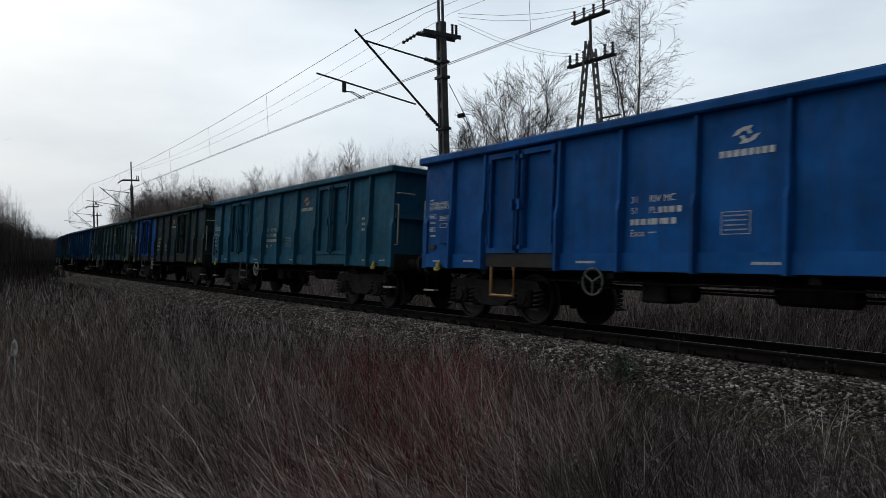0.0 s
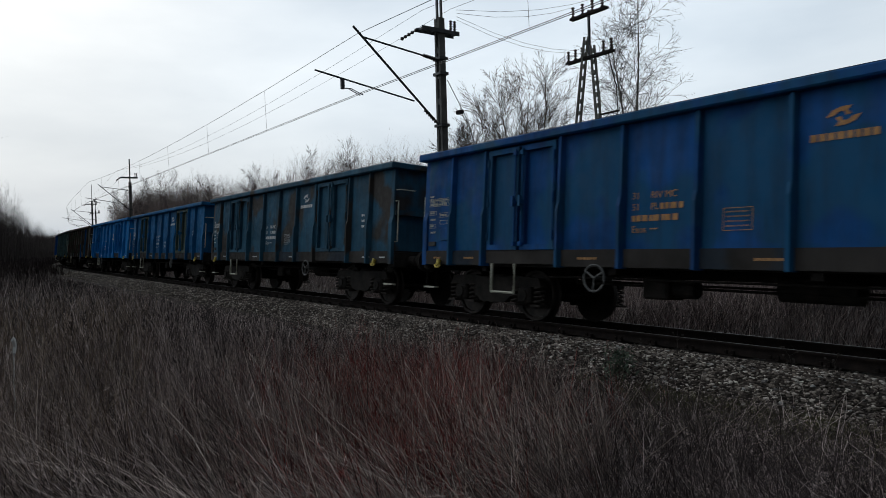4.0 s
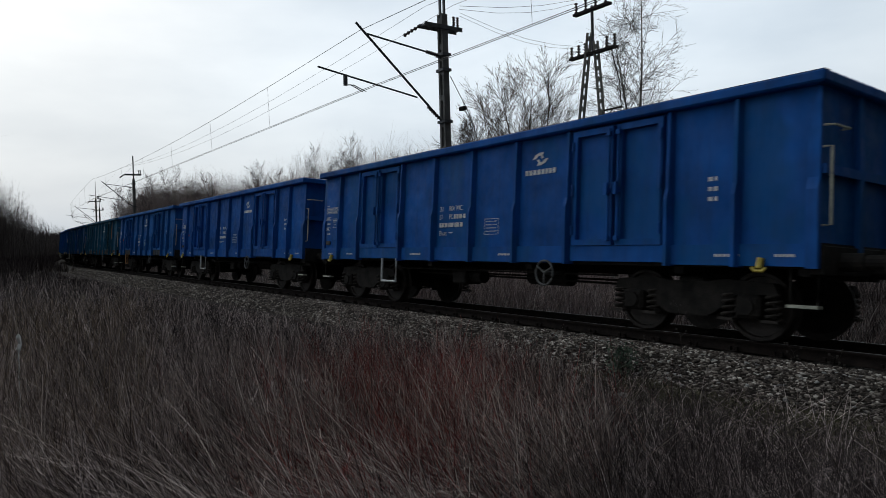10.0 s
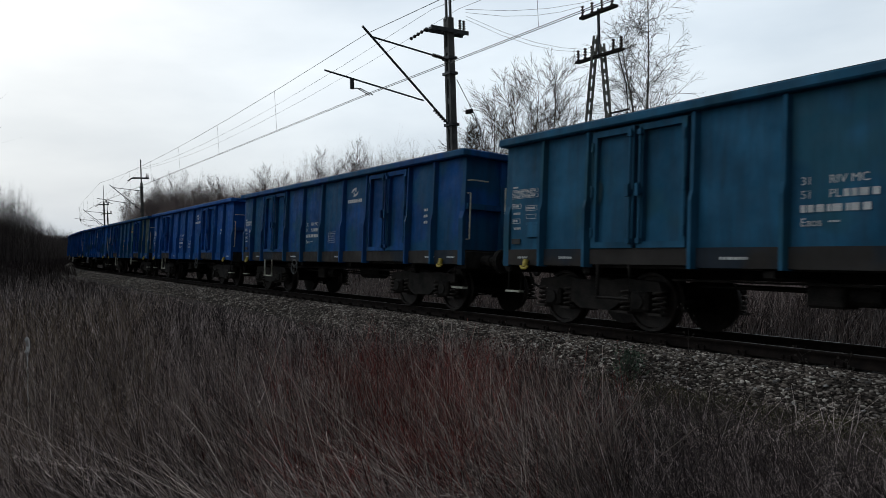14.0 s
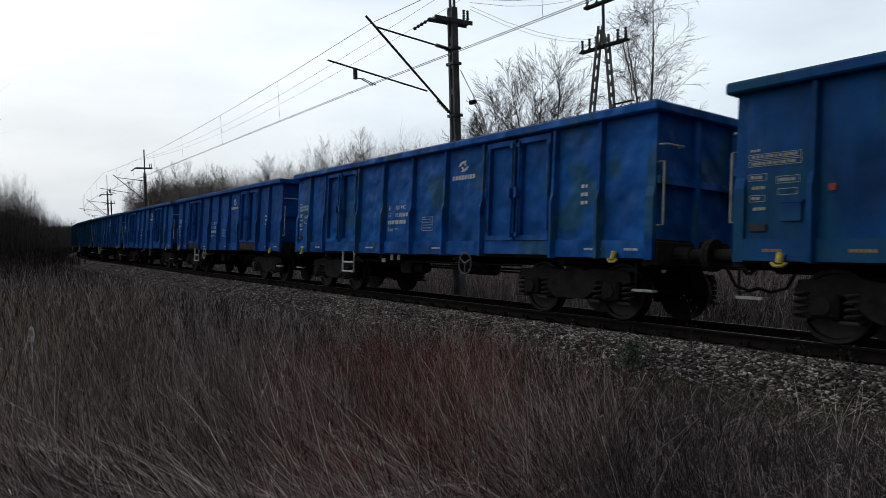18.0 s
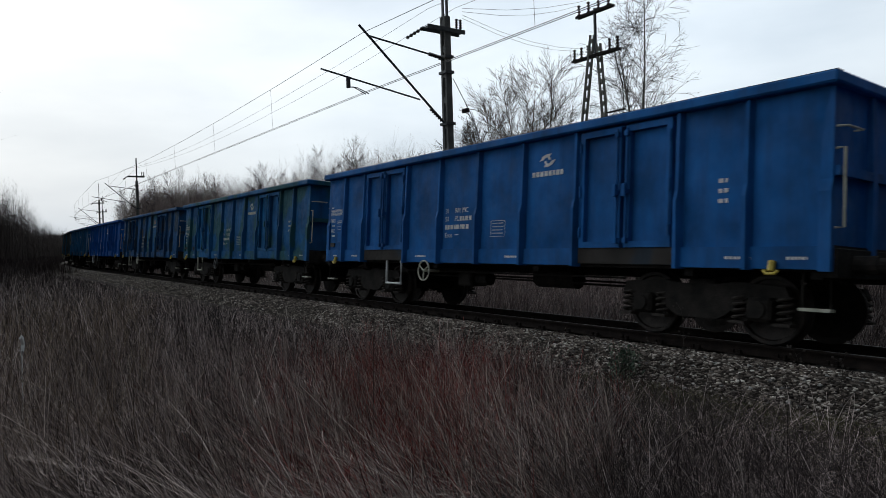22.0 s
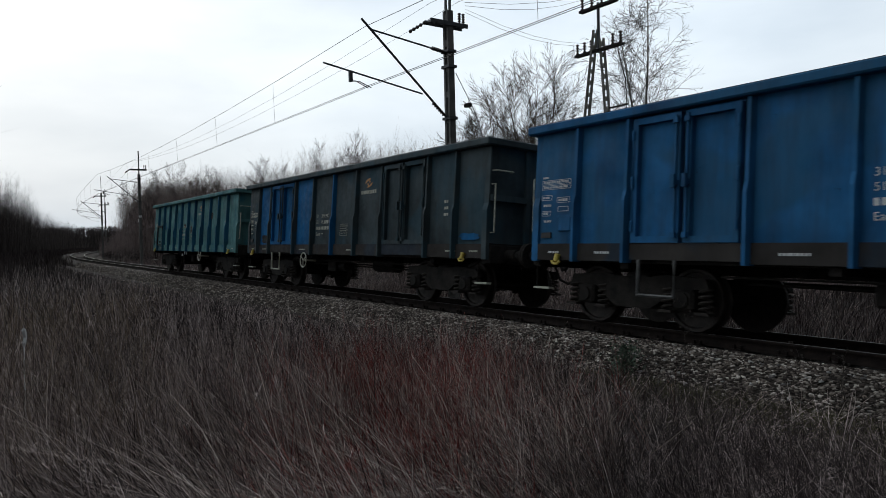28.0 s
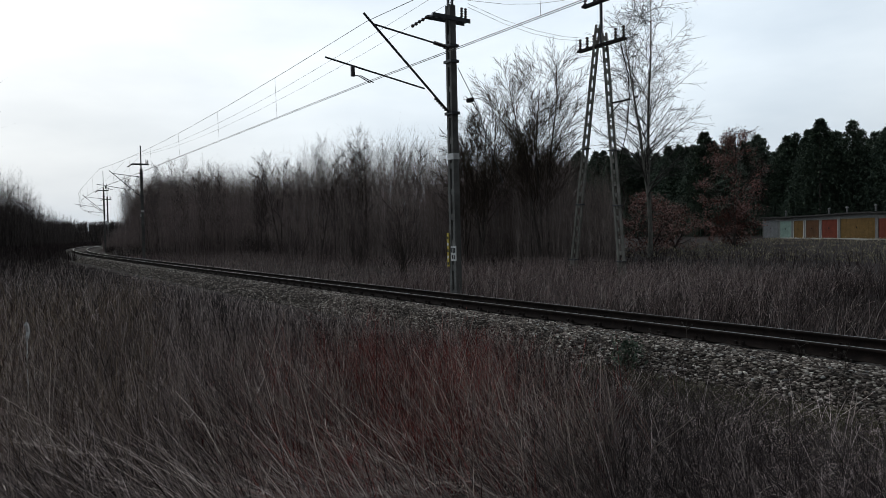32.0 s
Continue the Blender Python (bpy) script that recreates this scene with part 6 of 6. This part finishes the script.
    weeds("slope_grass", "dull olive-brown grass slope below the garages", SLOPE_GRASS, p, 12, 0.28, 0.018, 0.4, (0, 0), 0, 0, 0.4)


build_field()


def build_field_behind():
    """The same weeds all round the place where the camera stands."""
    p, off = on_field(fan_spots(51, 22000, 1.5, 16, 97, 374, 0.7))
    k = clumps(p, 53, 0.9)
    weeds("weeds_behind", "grey-brown dry weeds of the open field", GREY_STEM, p[k], 51, 0.72, 0.005, 0.15, (-0.1, -0.1), 3, 0.08, 0.22, rise(off[k]))
    p, off = on_field(fan_spots(54, 9000, 0.3, 2.4, 0, 360, 0.6))
    weeds("trodden_grass", "low trodden dry grass", GREY_STEM, p, 54, 0.14, 0.003, 0.6, (0, 0), 0, 0, 0.5)
    p, off = on_field(fan_spots(55, 12000, 14, 60, 97, 374, 0.8))
    weeds("open_field_weeds", "dull dry weeds of the open field", DARK_STEM, p, 55, 0.75, 0.012, 0.15, (0, 0), 3, 0.12, 0.2, rise(off))


build_field_behind()


def build_lone_plants():
    # wiry stems that stand up in front of the rails
    for x, y, h, seed in ((-5.45, 7.6, 0.95, 1), (-5.9, 7.5, 0.45, 2), (-4.1, 7.9, 0.5, 3), (-3.3, 7.2, 0.6, 4)):
        r = random.Random(seed)
        z = float(ground_z(x, y)[0])
        t = tagged(new("weed_stalk"), "lone dry weed stalk with thin side shoots", "weed", "lone weed stalks")
        t.location = (x, y, max(z, -0.42))
        p = [Vector((0, 0, -0.05))]
        for k in range(5):
            p.append(p[-1] + Vector((r.uniform(-0.03, 0.02), r.uniform(-0.03, 0.03), h / 5)))
        part("stem", tubed(p, [0.006, 0.005, 0.005, 0.004, 0.003, 0.002], 4), SPRING_STEEL, t)
        bm = bmesh.new()
        for k in range(16):
            q = p[1 + k % 5]
            a = r.uniform(0, math.tau)
            e = q + Vector((math.cos(a) * 0.09, math.sin(a) * 0.09, r.uniform(0.03, 0.12)))
            tube(bm, [q, e], [0.0025, 0.0012], 3)
            box(bm, e.x - 0.009, e.x + 0.009, e.y - 0.009, e.y + 0.009, e.z - 0.01, e.z + 0.01)
        tagged(part("side_shoot", bm, SPRING_STEEL, t), kind="stuff")
    # small dark green conifer seedling at the ballast's foot
    r = random.Random(9)
    t = tagged(new("green_seedling"), "small dark green evergreen seedling at the ballast", "shrub")
    t.location = (-5.95, 7.05, -0.48)
    part("stem", tubed([(0, 0, 0), (0.02, 0, 0.5)], [0.012, 0.004], 5), BARK, t)
    V, F = leaf_cloud(r, [(0.10 * math.cos(k), 0.10 * math.sin(k), 0.05 + 0.028 * k) for k in range(17)], 700, 0.035, 0.065)
    tagged(link_mesh("needles", raw_mesh("needles", V, F), NEEDLES, t), kind="stuff")
    # pale scrap and stone that catch the light
    bm = bmesh.new()
    bmesh.ops.create_icosphere(bm, subdivisions=1, radius=0.055)
    for v in bm.verts:
        v.co *= 1 + 0.25 * noise.noise(v.co * 20)
        v.co.z *= 0.6
    o = tagged(part("pale_stone", bm, PATH_CONCRETE), "pale flat stone lying among the weeds", "stone")
    o.location = (-4.95, 5.85, float(ground_z(-4.95, 5.85)[0]) + 0.10)
    bm = bmesh.new()
    tube(bm, [(0.0, 0.0, 0.0), (0.008, 0.0, 0.03), (0.0, 0.01, 0.07), (0.012, 0.0, 0.12), (0.02, 0, 0.14)], [0.004, 0.016, 0.012, 0.017, 0.004], 5)
    tube(bm, [(0.01, 0, -0.95), (0.0, 0, 0.05)], 0.005, 4)
    o = tagged(part("pale_dry_leaf", bm, WHITE_PAINT), "pale curled dry leaf on a broken stem", "dry leaf")
    o.location = (-5.80, 0.414, 0.74)


build_lone_plants()


# ---- ballast ----
def stone_shapes(seed, n=8):
    """Broken stones: a coarse ball pulled flat and knocked out of shape."""
    r, out = random.Random(seed), []
    for k in range(n):
        bm = bmesh.new()
        bmesh.ops.create_icosphere(bm, subdivisions=1, radius=1.0)
        long, flat = r.uniform(1.1, 1.8), r.uniform(0.42, 0.72)
        for v in bm.verts:
            v.co = Vector((v.co.x * long, v.co.y * 0.9, v.co.z * flat)) * r.uniform(0.6, 1.25)
        bm.verts.index_update()
        out.append((np.array([v.co[:] for v in bm.verts]), np.array([[v.index for v in f.verts] for f in bm.faces])))
        bm.free()
    return out


def bed_height(off):
    return np.interp(off, *zip(*BED))


def bed_spots(seed, n, u0, u1, o0, o1):
    r = np.random.default_rng(seed)
    u, off = r.uniform(u0, u1, n), r.uniform(o0, o1, n)
    x, y, z, h = (np.interp(u, U, a) for a in (LINE_X, LINE_Y, LINE_Z, HEADING))
    up = bed_height(off)
    c, s = math.cos(CANT), math.sin(CANT)
    across = off * c + up * s
    return np.stack([x + across * np.sin(h), y + across * np.cos(h), z - off * s + up * c], -1), r


def build_ballast():
    shapes = stone_shapes(4)
    sets = (bed_spots(1, 36000, 0.0, 18, -2.42, -1.14), bed_spots(2, 30000, 18, 62, -2.4, -1.14), bed_spots(3, 2500, 0.5, 30, -0.7, 0.7), bed_spots(5, 1500, 0.5, 40, 0.85, 1.9))
    for k, (p, r) in enumerate(sets):
        n = len(p)
        which = r.integers(0, len(shapes), n)
        size = 0.013 + 0.019 * r.random(n) ** 1.7 * (1.3 if k == 1 else 1)
        V, F, o = [], [], 0
        for s, (sv, sf) in enumerate(shapes):
            q, w = p[which == s], size[which == s]
            m = len(q)
            a, b = r.uniform(0, math.tau, m), r.uniform(-0.7, 0.7, m)
            ca, sa, cb, sb = np.cos(a), np.sin(a), np.cos(b), np.sin(b)
            x = sv[None, :, 0] * w[:, None]
            y = sv[None, :, 1] * w[:, None]
            z = sv[None, :, 2] * w[:, None]
            y, z = y * cb[:, None] - z * sb[:, None], y * sb[:, None] + z * cb[:, None]
            x, y = x * ca[:, None] - y * sa[:, None], x * sa[:, None] + y * ca[:, None]
            pts = np.stack([x, y, z], -1) + q[:, None, :] + np.array([0, 0, 0.006])
            V.append(pts.reshape(-1, 3))
            F.append((sf[None] + (np.arange(m) * len(sv))[:, None, None] + o).reshape(-1, 3))
            o += m * len(sv)
        tagged(link_mesh("ballast_stones", raw_mesh("ballast_stones", np.concatenate(V), np.concatenate(F)), BALLAST, TRACK), "grey and brown crushed ballast stones", kind="stuff")
    # the nearest stones singly
    tones = [mottled("pale_ballast_%s" % n, tuple(0.6 * v for v in c), c, 9, 0.9, 0, 0.5, 70) for n, c in (("grey", (0.34, 0.33, 0.31)), ("brown", (0.22, 0.18, 0.15)), ("dark", (0.14, 0.13, 0.125)))]
    meshes = []
    for sv, sf in shapes:
        for t in tones:
            me = raw_mesh("ballast_stone", sv, sf)
            me.materials.append(t)
            meshes.append(me)
    p, r = bed_spots(9, 280, 1.8, 9.0, -2.4, -1.3)
    for q in p:
        s = new("ballast_stone", random.choice(meshes))
        s.parent = TRACK
        k = random.uniform(0.019, 0.033)
        s.matrix_basis = pose(q[0], q[1], q[2] + 0.012, random.uniform(-30, 30), random.uniform(-30, 30), random.uniform(0, 360)) @ Matrix.Scale(k, 4)


build_ballast()
build_sleepers()

motions()
